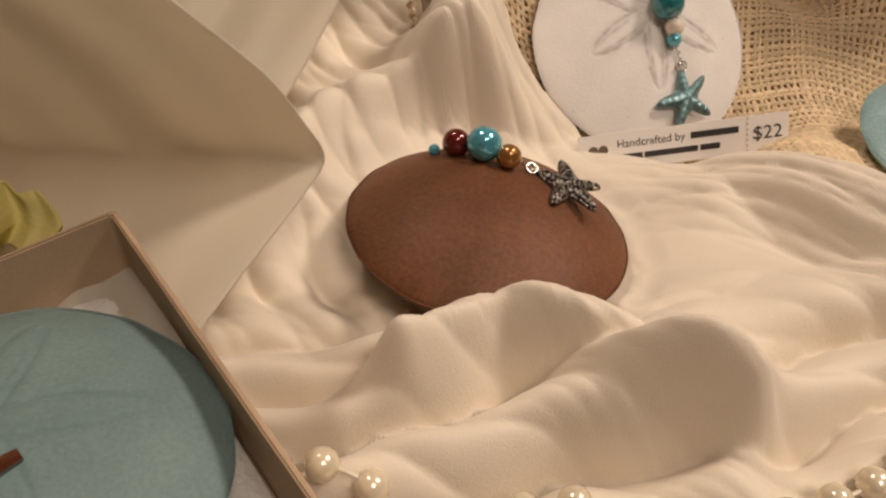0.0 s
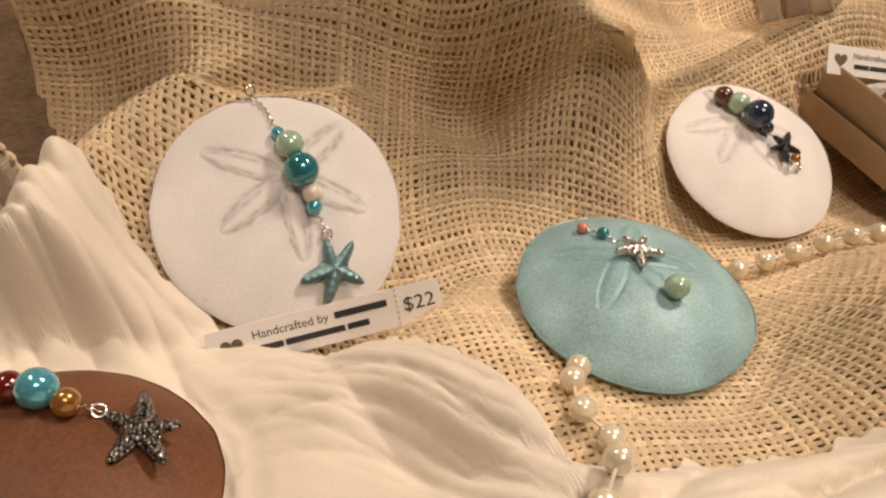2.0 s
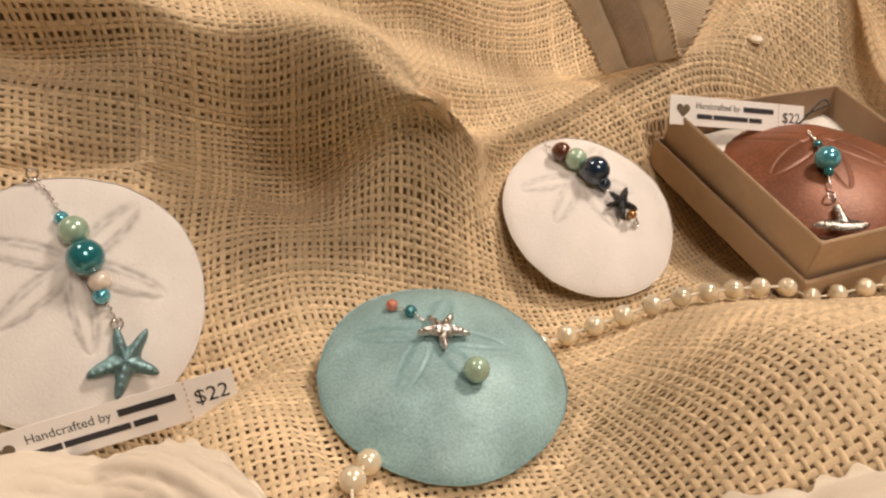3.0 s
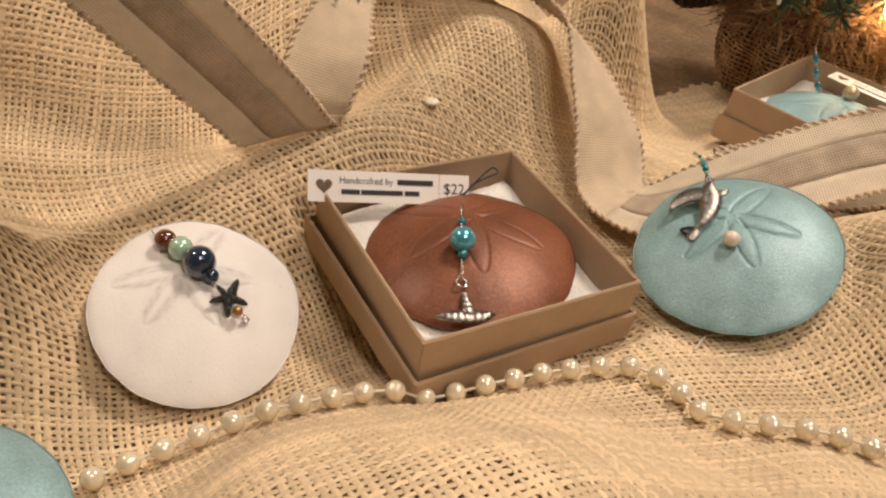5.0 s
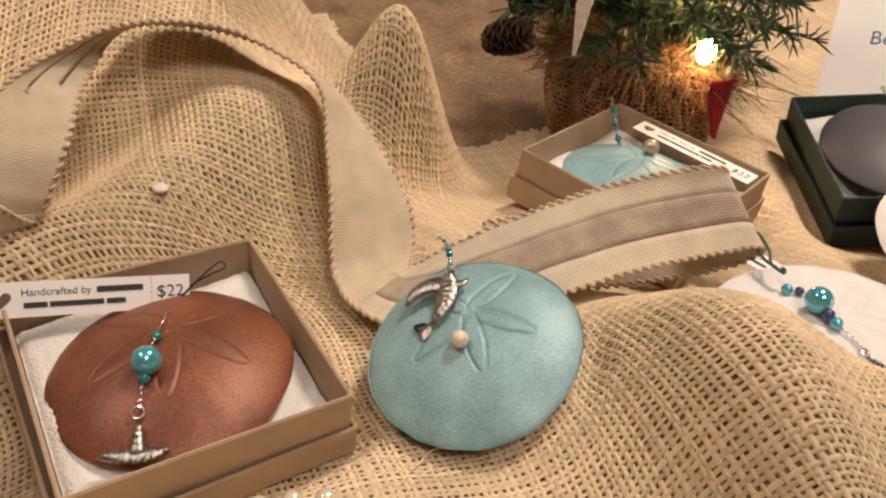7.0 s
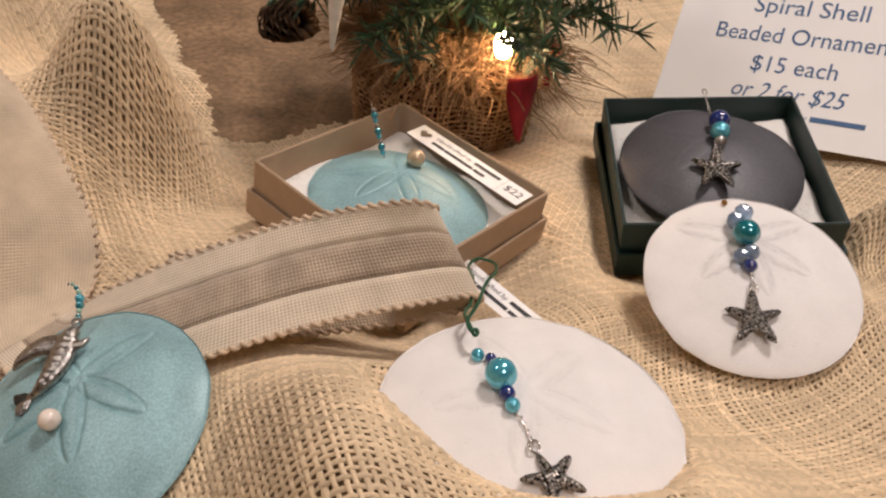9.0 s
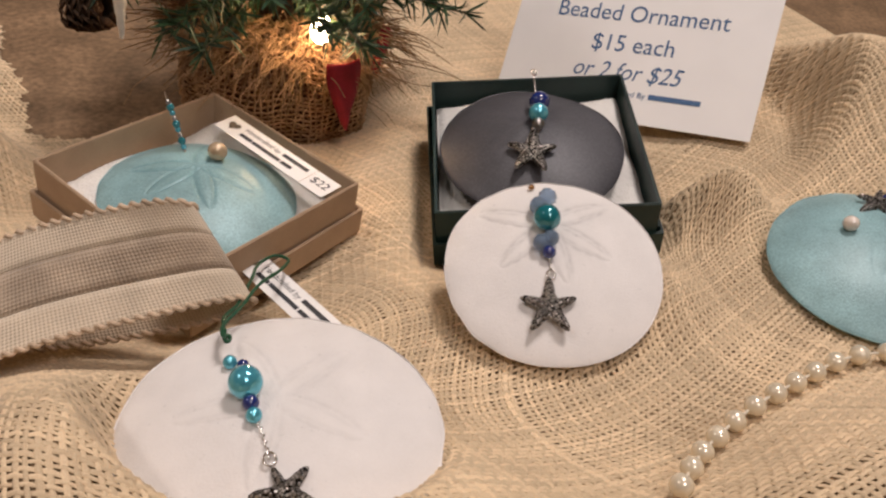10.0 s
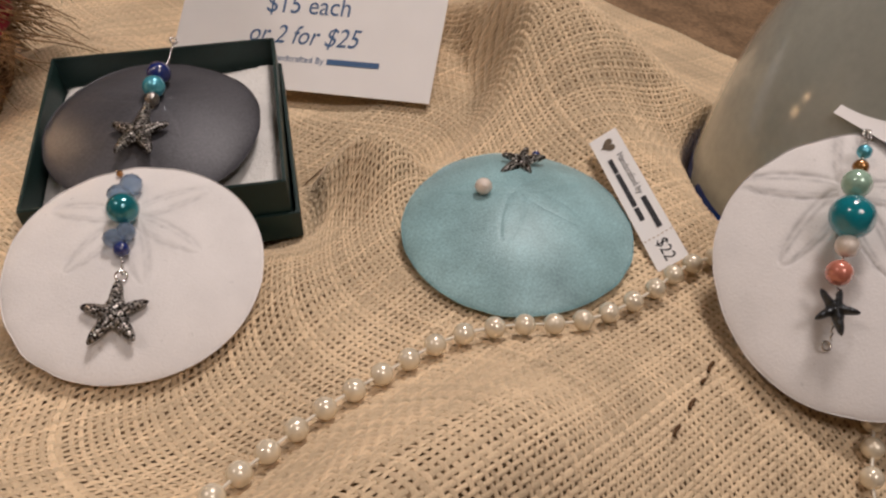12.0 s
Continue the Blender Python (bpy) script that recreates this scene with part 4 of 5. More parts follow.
# ---- burlap ribbon ----
def ribbon(label, rows, turned=None):
    """rows: pairs of opposite edge points along the ribbon; turned: the rows between which its plain back shows."""
    t = thing("burlap_ribbon", pose(0, 0, 0), label, "ribbon", "ribbons")
    R = np.array([[*a, *b] for a, b in rows], float)
    S = spline(R, 0.002)
    A, B = S[:, :3], S[:, 3:]
    cols = [0, 0.03, 0.1, 0.17, 0.24, 0.31, 0.3101, 0.41, 0.5, 0.59, 0.6899, 0.69, 0.76, 0.83, 0.9, 0.97, 1.0]
    G = np.stack([A + (B - A) * k for k in cols], 1)
    T = np.gradient(G, axis=0)
    N = np.cross(T, (B - A)[:, None])
    N /= np.linalg.norm(N, axis=2)[..., None] + 1e-9
    G = G + N * 0.00012 * np.sin(np.arange(len(S)) * 0.37)[:, None, None]
    nu = len(S)

    def strip(name, lo, hi, mat, lab, first=0, last=None):
        g = G[first:last, lo:hi + 1]
        m = len(g)
        along = np.repeat((np.arange(m) * 0.002)[:, None], hi + 1 - lo, 1)
        across = np.repeat(np.array(cols[lo:hi + 1])[None] * 0.038, m, 0)
        ob = put(name, mesh_np(name, g.reshape(-1, 3), grid_faces(m, hi + 1 - lo), mat, more=[("along", along), ("across", across)]), t)
        sol = ob.modifiers.new("thickness", "SOLIDIFY")
        sol.thickness, sol.offset = 0.0006, 0
        return tagged(ob, lab)

    i, j = (int(np.argmin(np.linalg.norm(S - R[k], axis=1))) for k in turned) if turned else (nu - 1, nu)
    for first, last in ((0, i + 1), (j, None)):
        if len(G[first:last]) > 1:
            strip("side_band", 0, 5, M_RIBBON, "cream woven side band", first, last)
            strip("side_band", 11, 16, M_RIBBON, "cream woven side band", first, last)
            strip("middle_band", 6, 10, M_RIBBAND, "tan glittering middle band", first, last)
    if turned:
        strip("back_band", 0, 16, M_RIBBACK, "plain cream woven back of the ribbon", i, j + 1)
    # whipped wire edge
    for E, O in ((A, B), (B, A)):
        out = (E - O) / (np.linalg.norm(E - O, axis=1)[:, None] + 1e-9)
        fine = spline(np.hstack([E, 0.01 * out]), 0.0006)
        fine[:, 3:] /= np.linalg.norm(fine[:, 3:], axis=1)[:, None] + 1e-9
        k = np.r_[0, np.cumsum(np.linalg.norm(np.diff(fine[:, :3], axis=0), axis=1))] / 0.0038 * 2 * np.pi
        tt = np.gradient(fine[:, :3], axis=0)
        tt /= np.linalg.norm(tt, axis=1)[:, None] + 1e-9
        nn = np.cross(tt, fine[:, 3:])
        p = fine[:, :3] + 0.0006 * (np.cos(k)[:, None] * fine[:, 3:] + np.sin(k)[:, None] * nn)
        cord("edge_cord", p, 0.0008, M_EDGE, t, 5, "tan whipped wire edge")
    return t


ribbon("cream and tan striped burlap ribbon looping over the burlap", [
    ((0.150, 0.262, 0.180), (0.190, 0.285, 0.183)),
    ((0.206, 0.290, 0.112), (0.246, 0.300, 0.112)),
    ((0.250, 0.312, 0.052), (0.288, 0.320, 0.055)),
    ((0.267, 0.321, 0.030), (0.303, 0.329, 0.032)),
    ((0.277, 0.330, 0.037), (0.308, 0.331, 0.034)),
    ((0.284, 0.335, 0.049), (0.312, 0.332, 0.040)),
    ((0.294, 0.350, 0.062), (0.321, 0.342, 0.055)),
    ((0.311, 0.365, 0.072), (0.331, 0.370, 0.064)),
    ((0.345, 0.380, 0.080), (0.352, 0.412, 0.066)),
    ((0.381, 0.385, 0.076), (0.388, 0.418, 0.060)),
    ((0.407, 0.377, 0.065), (0.416, 0.404, 0.052)),
    ((0.420, 0.362, 0.055), (0.433, 0.377, 0.044)),
    ((0.416, 0.340, 0.037), (0.443, 0.350, 0.031)),
    ((0.413, 0.325, 0.024), (0.449, 0.326, 0.014)),
    ((0.408, 0.305, 0.003), (0.446, 0.311, 0.003)),
    ((0.411, 0.284, 0.000), (0.440, 0.298, 0.004)),
    ((0.425, 0.266, 0.001), (0.447, 0.292, 0.013)),
    ((0.447, 0.254, 0.008), (0.467, 0.286, 0.026)),
    ((0.480, 0.246, 0.022), (0.490, 0.280, 0.037)),
    ((0.510, 0.241, 0.030), (0.512, 0.273, 0.047)),
    ((0.546, 0.235, 0.035), (0.538, 0.260, 0.058)),
    ((0.559, 0.234, 0.034), (0.548, 0.255, 0.059)),
    ((0.562, 0.237, 0.027), (0.551, 0.258, 0.052)),
    ((0.550, 0.243, 0.018), (0.542, 0.267, 0.040)),
    ((0.510, 0.255, 0.010), (0.510, 0.283, 0.030)),
    ((0.465, 0.275, 0.002), (0.470, 0.300, 0.018)),
], turned=(4, 15))
def over_cloth(p):
    top = max(float(burlap_z(p[0], p[1])), float(satin_z(p[0], p[1])) if p[1] < satin_edge(p[0]) else -1.0)
    return (p[0], p[1], max(p[2], top + 0.004))


ribbon("cream and tan striped burlap ribbon over the satin", [(over_cloth(a), over_cloth(b)) for a, b in [
    ((-0.030, 0.2640, 0.106), (-0.046, 0.2700, 0.104)),
    ((-0.028, 0.2520, 0.086), (-0.042, 0.2580, 0.084)),
    ((-0.027, 0.2425, 0.068), (-0.039, 0.2449, 0.066)),
    ((-0.0200, 0.2345, 0.059), (-0.0341, 0.2349, 0.055)),
    ((-0.0095, 0.2300, 0.054), (-0.0211, 0.2280, 0.047)),
    ((0.0000, 0.2295, 0.050), (-0.0104, 0.2250, 0.045)),
]] + [((0.0030, 0.2300, 0.030), (-0.0060, 0.2255, 0.026))])


# ---- pearls ----
PEARL = None


def pearl_strand(label, path, d=0.0068, step=0.0099, lift=lambda x, y: burlap_z(x, y)):
    t = thing("pearl_strand", pose(0, 0, 0), label, "beads", "pearl strands")
    P = spline(path, step)
    Z = lift(P[:, 0], P[:, 1]) + d / 2 + 0.0012
    P3 = np.c_[P, Z]
    rng = random.Random(5)
    string = cord("string", spline(P3, 0.002), 0.0005, M_STRING, t, 5)
    for p in P3:
        ball("pearl", d, M_PEARL, string, pose(*p, rng.uniform(0, 360), rng.uniform(0, 360), 0))
    return t


def on_satin(x, y):
    return np.where(y < satin_edge(x), satin_z(x, y), burlap_z(x, y))


pearl_strand("strand of cream pearls running from the satin to the burlap folds", [
    (-0.030, 0.080), (-0.014, 0.076), (0.0, 0.070), (0.016, 0.071), (0.026, 0.073), (0.045, 0.068), (0.075, 0.072), (0.105, 0.090), (0.125, 0.118), (0.139, 0.140), (0.135, 0.152), (0.135, 0.160), (0.139, 0.168), (0.150, 0.180), (0.172, 0.200),
    (0.199, 0.212), (0.217, 0.2165), (0.237, 0.217), (0.256, 0.217), (0.281, 0.2168), (0.305, 0.213), (0.329, 0.2106), (0.349, 0.2095), (0.3678, 0.2045),
    (0.3746, 0.1982), (0.3775, 0.189), (0.3775, 0.179), (0.378, 0.171), (0.392, 0.160), (0.412, 0.148), (0.440, 0.130)], lift=on_satin)
pearl_strand("strand of cream pearls lying across open burlap", [
    (0.640, 0.119), (0.659, 0.127), (0.681, 0.132), (0.702, 0.1335), (0.724, 0.134), (0.735, 0.1327), (0.7543, 0.1244), (0.7727, 0.1155), (0.7972, 0.111), (0.822, 0.111), (0.845, 0.100), (0.850, 0.07), (0.825, 0.04), (0.806, 0.028), (0.78, 0.0)])


# ---- charms that lie over the shells ----
def swept(name, pts, widths, thick, mat, parent, label="", nub=0.0):
    """A cast body along a line in the xy plane: oval section, tapering by widths."""
    P = spline([(*p, w) for p, w in zip(pts, widths)], 0.0006)
    c, w = P[:, :3], P[:, 3]
    T = np.gradient(c, axis=0)
    T /= np.linalg.norm(T, axis=1)[:, None] + 1e-9
    B = np.cross(T, np.array([0, 0, 1.0]))
    B /= np.linalg.norm(B, axis=1)[:, None] + 1e-9
    a = np.linspace(0, 2 * np.pi, 14, endpoint=False)
    k = 1 + nub * np.sin(np.arange(len(c)) * 1.7)
    V = c[None] + (np.cos(a)[:, None] * (w * k)[None])[..., None] * B[None] + (np.sin(a)[:, None] * (np.minimum(w, thick) * k)[None])[..., None] * np.array([0, 0, 1.0])
    return tagged(put(name, mesh_np(name, V.reshape(-1, 3), grid_faces(14, len(c), wrap=True), mat), parent), label)


def mm(*p):
    return tuple(v / 1000 for v in p)


dolphin = thing("dolphin_charm", on_plane((0.4350, 0.2350, 0.0165), (-0.384, -0.05, 0.922)), "antique silver leaping dolphin charm hung on beaded wire", "charm")
swept("body", [mm(7, 27, 9.5), mm(4, 24, 9.8), mm(1.5, 19, 10), mm(-2, 14.5, 10), mm(-7, 11.2, 9.4), mm(-11, 10.6, 8.6)], [0.0012, 0.0034, 0.0042, 0.0034, 0.0017, 0.0008], 0.0022, M_SILVER, dolphin, nub=0.05)
swept("fin", [mm(2, 23, 10.4), mm(-4, 25.5, 10.4), mm(-10, 25, 9.8), mm(-14, 22.8, 9)], [0.0036, 0.0034, 0.0022, 0.0003], 0.0012, M_SILVER, dolphin)
swept("fin", [mm(4, 21, 10.4), mm(7.5, 19.6, 10.4), mm(10.5, 20.8, 9.8)], [0.0022, 0.0016, 0.0003], 0.0009, M_SILVER, dolphin)
swept("fluke", [mm(-10, 10.6, 8.6), mm(-12.6, 12, 8.4), mm(-14.5, 14.4, 8)], [0.0012, 0.0022, 0.0006], 0.0008, M_DARKSILVER, dolphin)
swept("fluke", [mm(-10, 10.4, 8.6), mm(-12.6, 9, 8.4), mm(-14.4, 6.8, 8)], [0.0012, 0.0022, 0.0006], 0.0008, M_SILVER, dolphin)
ring("ring", mm(7.4, 29.0, 9.5), 0.0014, 0.0004, M_SILVER, dolphin, (40, 0, 0))
for i, (u, v_, h, d, m) in enumerate(((8.0, 31, 9.5, 2.0, B_TEAL), (8.7, 32.8, 9.8, 1.7, B_MINT), (9.4, 34.6, 10.2, 2.7, B_TEAL), (10.0, 36.6, 10.8, 2.9, B_AQUA), (10.4, 38.5, 11.5, 1.7, B_MINT), (10.2, 40, 12.2, 1.5, B_TEAL), (9.6, 41.3, 12.9, 1.3, B_MINT))):
    ball("bead", d / 1000, m, dolphin, pose(*mm(u, v_, h), 60, 0, 0))
cord("wire", spline([mm(7.4, 29, 9.5), mm(9.4, 34.6, 10.2), mm(10.4, 38.5, 11.5), mm(9.4, 42, 13.2), mm(8.2, 41, 13.6)], 0.0005), 0.0003, M_WIRE, dolphin, 5)

tail = thing("whale_tail_charm", on_plane((0.3384, 0.2625, 0.0085), (-0.05, 0.0, 0.99)), "antique silver whale tail charm over the copper sand dollar", "charm")
swept("stem", [mm(-12.6, -23.5, 6.6), mm(-13.6, -28, 6.2), mm(-14.8, -33, 5.4)], [0.0013, 0.0017, 0.0028], 0.0014, M_SILVER, tail, nub=0.12)
swept("fluke", [mm(-14.8, -32.5, 5.4), mm(-20, -30.8, 5.6), mm(-25.6, -29.2, 5.2)], [0.0028, 0.0023, 0.0003], 0.0012, M_SILVER, tail, nub=0.12)
swept("fluke", [mm(-14.8, -32.5, 5.4), mm(-10, -33.8, 5.6), mm(-5.4, -34.0, 5.2)], [0.0028, 0.0023, 0.0003], 0.0012, M_SILVER, tail, nub=0.12)

hang = thing("beaded_hook", pose(0.5690, 0.3180, 0.0085), "silver wire hook strung with small aqua beads", "hook")
hp = spline([mm(1, 22, 8), mm(0.2, 27, 15), mm(-1, 30, 22), mm(-2.6, 33, 30), mm(-2.2, 34, 33)], 0.0024)
cord("wire", spline(hp, 0.0006), 0.0004, M_WIRE, hang, 5)
for i, p in enumerate(hp[1:-2]):
    ball("bead", (0.0024, 0.0033, 0.0020)[i % 3], (B_AQUA, B_TEAL, M_SILVER)[i % 3], hang, pose(*p, 30, 0, 0))


# ---- writing and paper ----
def text_mesh(name, body, size, mat, parent, at, align="LEFT", shear=0.0, wide=0.0):
    cu = bpy.data.curves.new(name, "FONT")
    cu.body, cu.size, cu.align_x, cu.shear = body, size, align, shear
    cu.resolution_u = 3
    ob = new("tmp_text", cu)
    me = bpy.data.meshes.new_from_object(ob.evaluated_get(bpy.context.evaluated_depsgraph_get()))
    bpy.data.objects.remove(ob)
    bpy.data.curves.remove(cu)
    me.materials.clear()
    me.materials.append(mat)
    if wide:
        xs = [v.co.x for v in me.vertices]
        k = wide / (max(xs) - min(xs))
        me.transform(Matrix.Diagonal((k, 1, 1, 1)))
    return put(name, me, parent, at)


def bar(name, x, y, w, h, mat, parent, z=0.00025):
    return part(name, box_bm(w, h, 0.0001, (x + w / 2, y + h / 2, z), 0), mat, parent, smooth=False)


def heart(x, y, s, mat, parent, z=0.00025):
    a = np.linspace(0, 2 * np.pi, 41)[:-1]
    px, py = 16 * np.sin(a) ** 3, 13 * np.cos(a) - 5 * np.cos(2 * a) - 2 * np.cos(3 * a) - np.cos(4 * a)
    bm = bmesh.new()
    bm.faces.new([bm.verts.new((x + s * u / 32, y + s * w / 32, z)) for u, w in zip(px[::-1], py[::-1])])
    return part("heart", bm, mat, parent, "dark heart-shaped cut-out", smooth=False)


def frame3(tl, tr, bl):
    """A pose at the lower left corner of a card, x along its foot, y up it."""
    tl, tr, bl = Vector(tl), Vector(tr), Vector(bl)
    x = (tr - tl).normalized()
    y = tl - bl
    y = (y - x * y.dot(x)).normalized()
    m = Matrix((x, y, x.cross(y))).transposed().to_4x4()
    m.translation = tl - y * (tl - bl).length
    return m


def curl_card(name, w, h, mat, parent, bend, label=""):
    """Paper of real thickness with a slight bow along its length."""
    n = 24
    bm = bmesh.new()
    rows = []
    for i in range(n + 1):
        x = w * i / n
        z = bend * (4 * (i / n) * (1 - i / n))
        rows.append([bm.verts.new((x, y, z + k)) for y, k in ((0, -0.00012), (h, -0.00012), (h, 0.00012), (0, 0.00012))])
    for a, b in zip(rows, rows[1:]):
        for k in range(4):
            bm.faces.new((a[k], a[(k + 1) % 4], b[(k + 1) % 4], b[k]))
    bm.faces.new(rows[0][::-1]), bm.faces.new(rows[-1])
    bmesh.ops.recalc_face_normals(bm, faces=bm.faces[:])
    return part(name, bm, mat, parent, label, smooth=False)


M_HEART = material("heart_cut", (0.16, 0.12, 0.08), 0.8, var=0.2, bump=0)


def price_tag(label, tl, tr, bl, price=True):
    w = 0.0660
    h = 0.0118
    t = thing("price_tag", frame3(tl, tr, bl), label, "tag", "price tags")
    curl_card("paper", w, h, M_PAPER, t, 0.0)
    heart(0.0062, 0.0060, 0.0062, M_HEART, t)
    text_mesh("lettering", "Handcrafted by", 0.0036, M_INK, t, pose(0.0120, 0.0070, 0.00025), wide=0.0212)
    bar("name_bar", 0.0352, 0.0071, 0.0150, 0.0020, M_INK, t)
    for x, n in ((0.0128, 0.0072), (0.0206, 0.0168), (0.0382, 0.0062)):
        bar("address_bar", x, 0.0030, n, 0.0018, M_INK, t)
    if price:
        text_mesh("price", "$22", 0.0060, M_INK, t, pose(0.0546, 0.0042, 0.00025), wide=0.0090)
        for i in range(7):
            bar("perforation", 0.0528, 0.0005 + i * 0.0017, 0.0003, 0.0008, M_KRAFT, t)
    return t


price_tag("white paper price tag on the rim of a kraft box", (0.2868, 0.3020, 0.0290), (0.3500, 0.3010, 0.0185), (0.2850, 0.2950, 0.0200))
price_tag("white paper price tag tucked under the satin edge", (0.0440, 0.1985, 0.0075), (0.1090, 0.2050, 0.0140), (0.0450, 0.1935, -0.0030))
price_tag("white paper price tag standing beside a teal sand dollar", (0.8480, 0.1730, 0.0590), (0.8220, 0.1115, 0.0505), (0.8389, 0.1768, 0.0493))
price_tag("white paper price tag lying in a kraft box", (0.5961, 0.3569, 0.0190), (0.6197, 0.2958, 0.0185), (0.5858, 0.3543, 0.0190))
price_tag("white paper price tag under the ribbon end", (0.5790, 0.2821, 0.0085), (0.5950, 0.2200, 0.0120), (0.5690, 0.2772, 0.0085))

sign_side, sign_up = Vector((0.5298, -0.8154, 0.2331)), Vector((0.5078, 0.5251, 0.6830))
sign_w, sign_h = 0.1428, 0.115
sign_bl = Vector((0.7559, 0.3801, -0.0136))
sign = thing("price_sign", frame3(sign_bl + sign_up * sign_h, sign_bl + sign_up * sign_h + sign_side * sign_w, sign_bl), "white card price sign with blue lettering leaning on burlap", "sign")
curl_card("card", sign_w, sign_h, M_PAPER, sign, 0.0)
for body, y, wide, sh in (("Spiral Shell", 0.0755, 0.060, 0), ("Beaded Ornament", 0.0577, 0.0950, 0), ("$15 each", 0.0398, 0.0454, 0), ("or 2 for $25", 0.0238, 0.0600, 0.25)):
    text_mesh("lettering", body, 0.0138, M_BLUEINK, sign, pose(0.0714, y, 0.0003), "CENTER", sh, wide)
text_mesh("lettering", "Handcrafted By", 0.0046, M_BLUEINK, sign, pose(0.0560, 0.0146, 0.0003), wide=0.0290)
bar("name_bar", 0.0870, 0.0146, 0.0275, 0.0028, M_BLUEINK, sign, 0.0003)


# ---- cords ----
M_GREENCORD = material("green_cord", (0.01, 0.075, 0.03), 0.5, var=0.2, bump=0.1)
M_BLACKCORD = material("black_cord", (0.012, 0.012, 0.012), 0.5, var=0.2, bump=0.1)
cord1 = thing("hanging_loop", pose(0, 0, 0), "dark green cord loop tied to a white sand dollar", "cord")
cord("cord", spline([(0.546, 0.212, 0.041), (0.547, 0.219, 0.040), (0.556, 0.228, 0.037), (0.566, 0.240, 0.032), (0.578, 0.252, 0.024), (0.586, 0.265, 0.015), (0.583, 0.272, 0.012), (0.574, 0.264, 0.017), (0.566, 0.248, 0.027), (0.556, 0.232, 0.034), (0.549, 0.224, 0.038), (0.5465, 0.214, 0.0405)], 0.001), 0.0006, M_GREENCORD, cord1)
ring("knot", (0.5465, 0.213, 0.0415), 0.0009, 0.0006, M_GREENCORD, cord1, (40, 20, 0))
cord2 = thing("hanging_loop", pose(0.3400, 0.2660, 0.0190), "thin black cord loop in a kraft box", "cord")
cord("cord", spline([mm(8, 30, -6), mm(14, 33, -3), mm(20, 36.5, -1), mm(24, 38, 0), mm(25, 35.5, -1), mm(20, 34.5, -2), mm(14, 33.8, -4), mm(10, 33, -6)], 0.001), 0.0004, M_BLACKCORD, cord2)


# ---- vase ----
def vase():
    t = thing("vase", pose(0.932, 0.102, 0.002), "grey-green glazed vase with a dripped blue foot", "vase")
    prof = spline([(0.0, 0.0), (0.050, 0.0), (0.062, 0.006), (0.0690, 0.024), (0.0705, 0.052), (0.0690, 0.080), (0.0640, 0.106), (0.0540, 0.138), (0.0410, 0.168), (0.0300, 0.196), (0.0270, 0.215), (0.0330, 0.238), (0.0310, 0.238), (0.0250, 0.215), (0.0280, 0.196)], 0.0025)
    n = 360
    a = np.linspace(0, 2 * np.pi, n, endpoint=False)
    tooth = np.abs(((a * 4.2 / np.pi + 0.35) % 1) - 0.5) * 2
    seam = 0.036 + 0.017 * tooth * tooth * (3 - 2 * tooth) + 0.004 * np.sin(7 * a) + 0.0012 * np.sin(31 * a)
    arc = np.r_[0, np.cumsum(np.linalg.norm(np.diff(prof, axis=0), axis=1))]
    at = np.interp(seam, prof[:40, 1][prof[:40, 1] >= 0], arc[:40][prof[:40, 1] >= 0])
    body = at[:, None] + (arc[-1] - at)[:, None] * np.linspace(0, 1, 90)[None]
    foot = at[:, None] * np.linspace(0, 1, 30)[None]

    def turned(S):
        r = np.interp(S, arc, prof[:, 0])
        return np.stack([np.cos(a)[:, None] * r, np.sin(a)[:, None] * r, np.interp(S, arc, prof[:, 1])], -1).reshape(-1, 3), grid_faces(n, S.shape[1], wrap=True)

    grey = material("grey_green_glaze", (0.44, 0.455, 0.40), 0.14, var=0.06, scale=22, fine=300, bump=0.0, coat=0.8)
    blue = material("blue_glaze", (0.010, 0.055, 0.32), 0.18, var=0.2, scale=30, fine=300, bump=0.05, coat=0.8)
    for nm, S, mat, lab in (("body", body, grey, "glossy grey-green glaze"), ("foot", foot, blue, "deep blue dripped glaze")):
        tagged(put(nm, mesh_np(nm, *turned(S), mat), t), lab)
    return t


vase()


# ---- sheer panels hanging beside the satin ----
def panel(label, edge, left, mat):
    """A hanging cloth ruled between its free edge and its far side, with soft vertical folds."""
    A, B = spline(edge, 0.002), spline(left, 0.002)
    n = 90
    k = np.linspace(0, 1, n)
    A = np.stack([np.interp(k, np.linspace(0, 1, len(A)), A[:, i]) for i in range(3)], -1)
    B = np.stack([np.interp(k, np.linspace(0, 1, len(B)), B[:, i]) for i in range(3)], -1)
    w = np.linspace(0, 1, 80)
    G = A[:, None] + (B - A)[:, None] * w[None, :, None]
    fold = 0.0030 * np.sin(w * 17 + 1.5 * np.sin(k * 3)[:, None]) * np.minimum(1, w * 5)[None] + 0.0012 * np.sin(w * 41 + 3 * k[:, None])
    G = G + fold[..., None] * np.array([0.35, -0.85, 0.3])
    ob = put("sheer_panel", mesh_np("sheer_panel", G.reshape(-1, 3), grid_faces(n, 80), mat))
    sol = ob.modifiers.new("thickness", "SOLIDIFY")
    sol.thickness = 0.0005
    return tagged(ob, label, "cloth", "sheer panels")


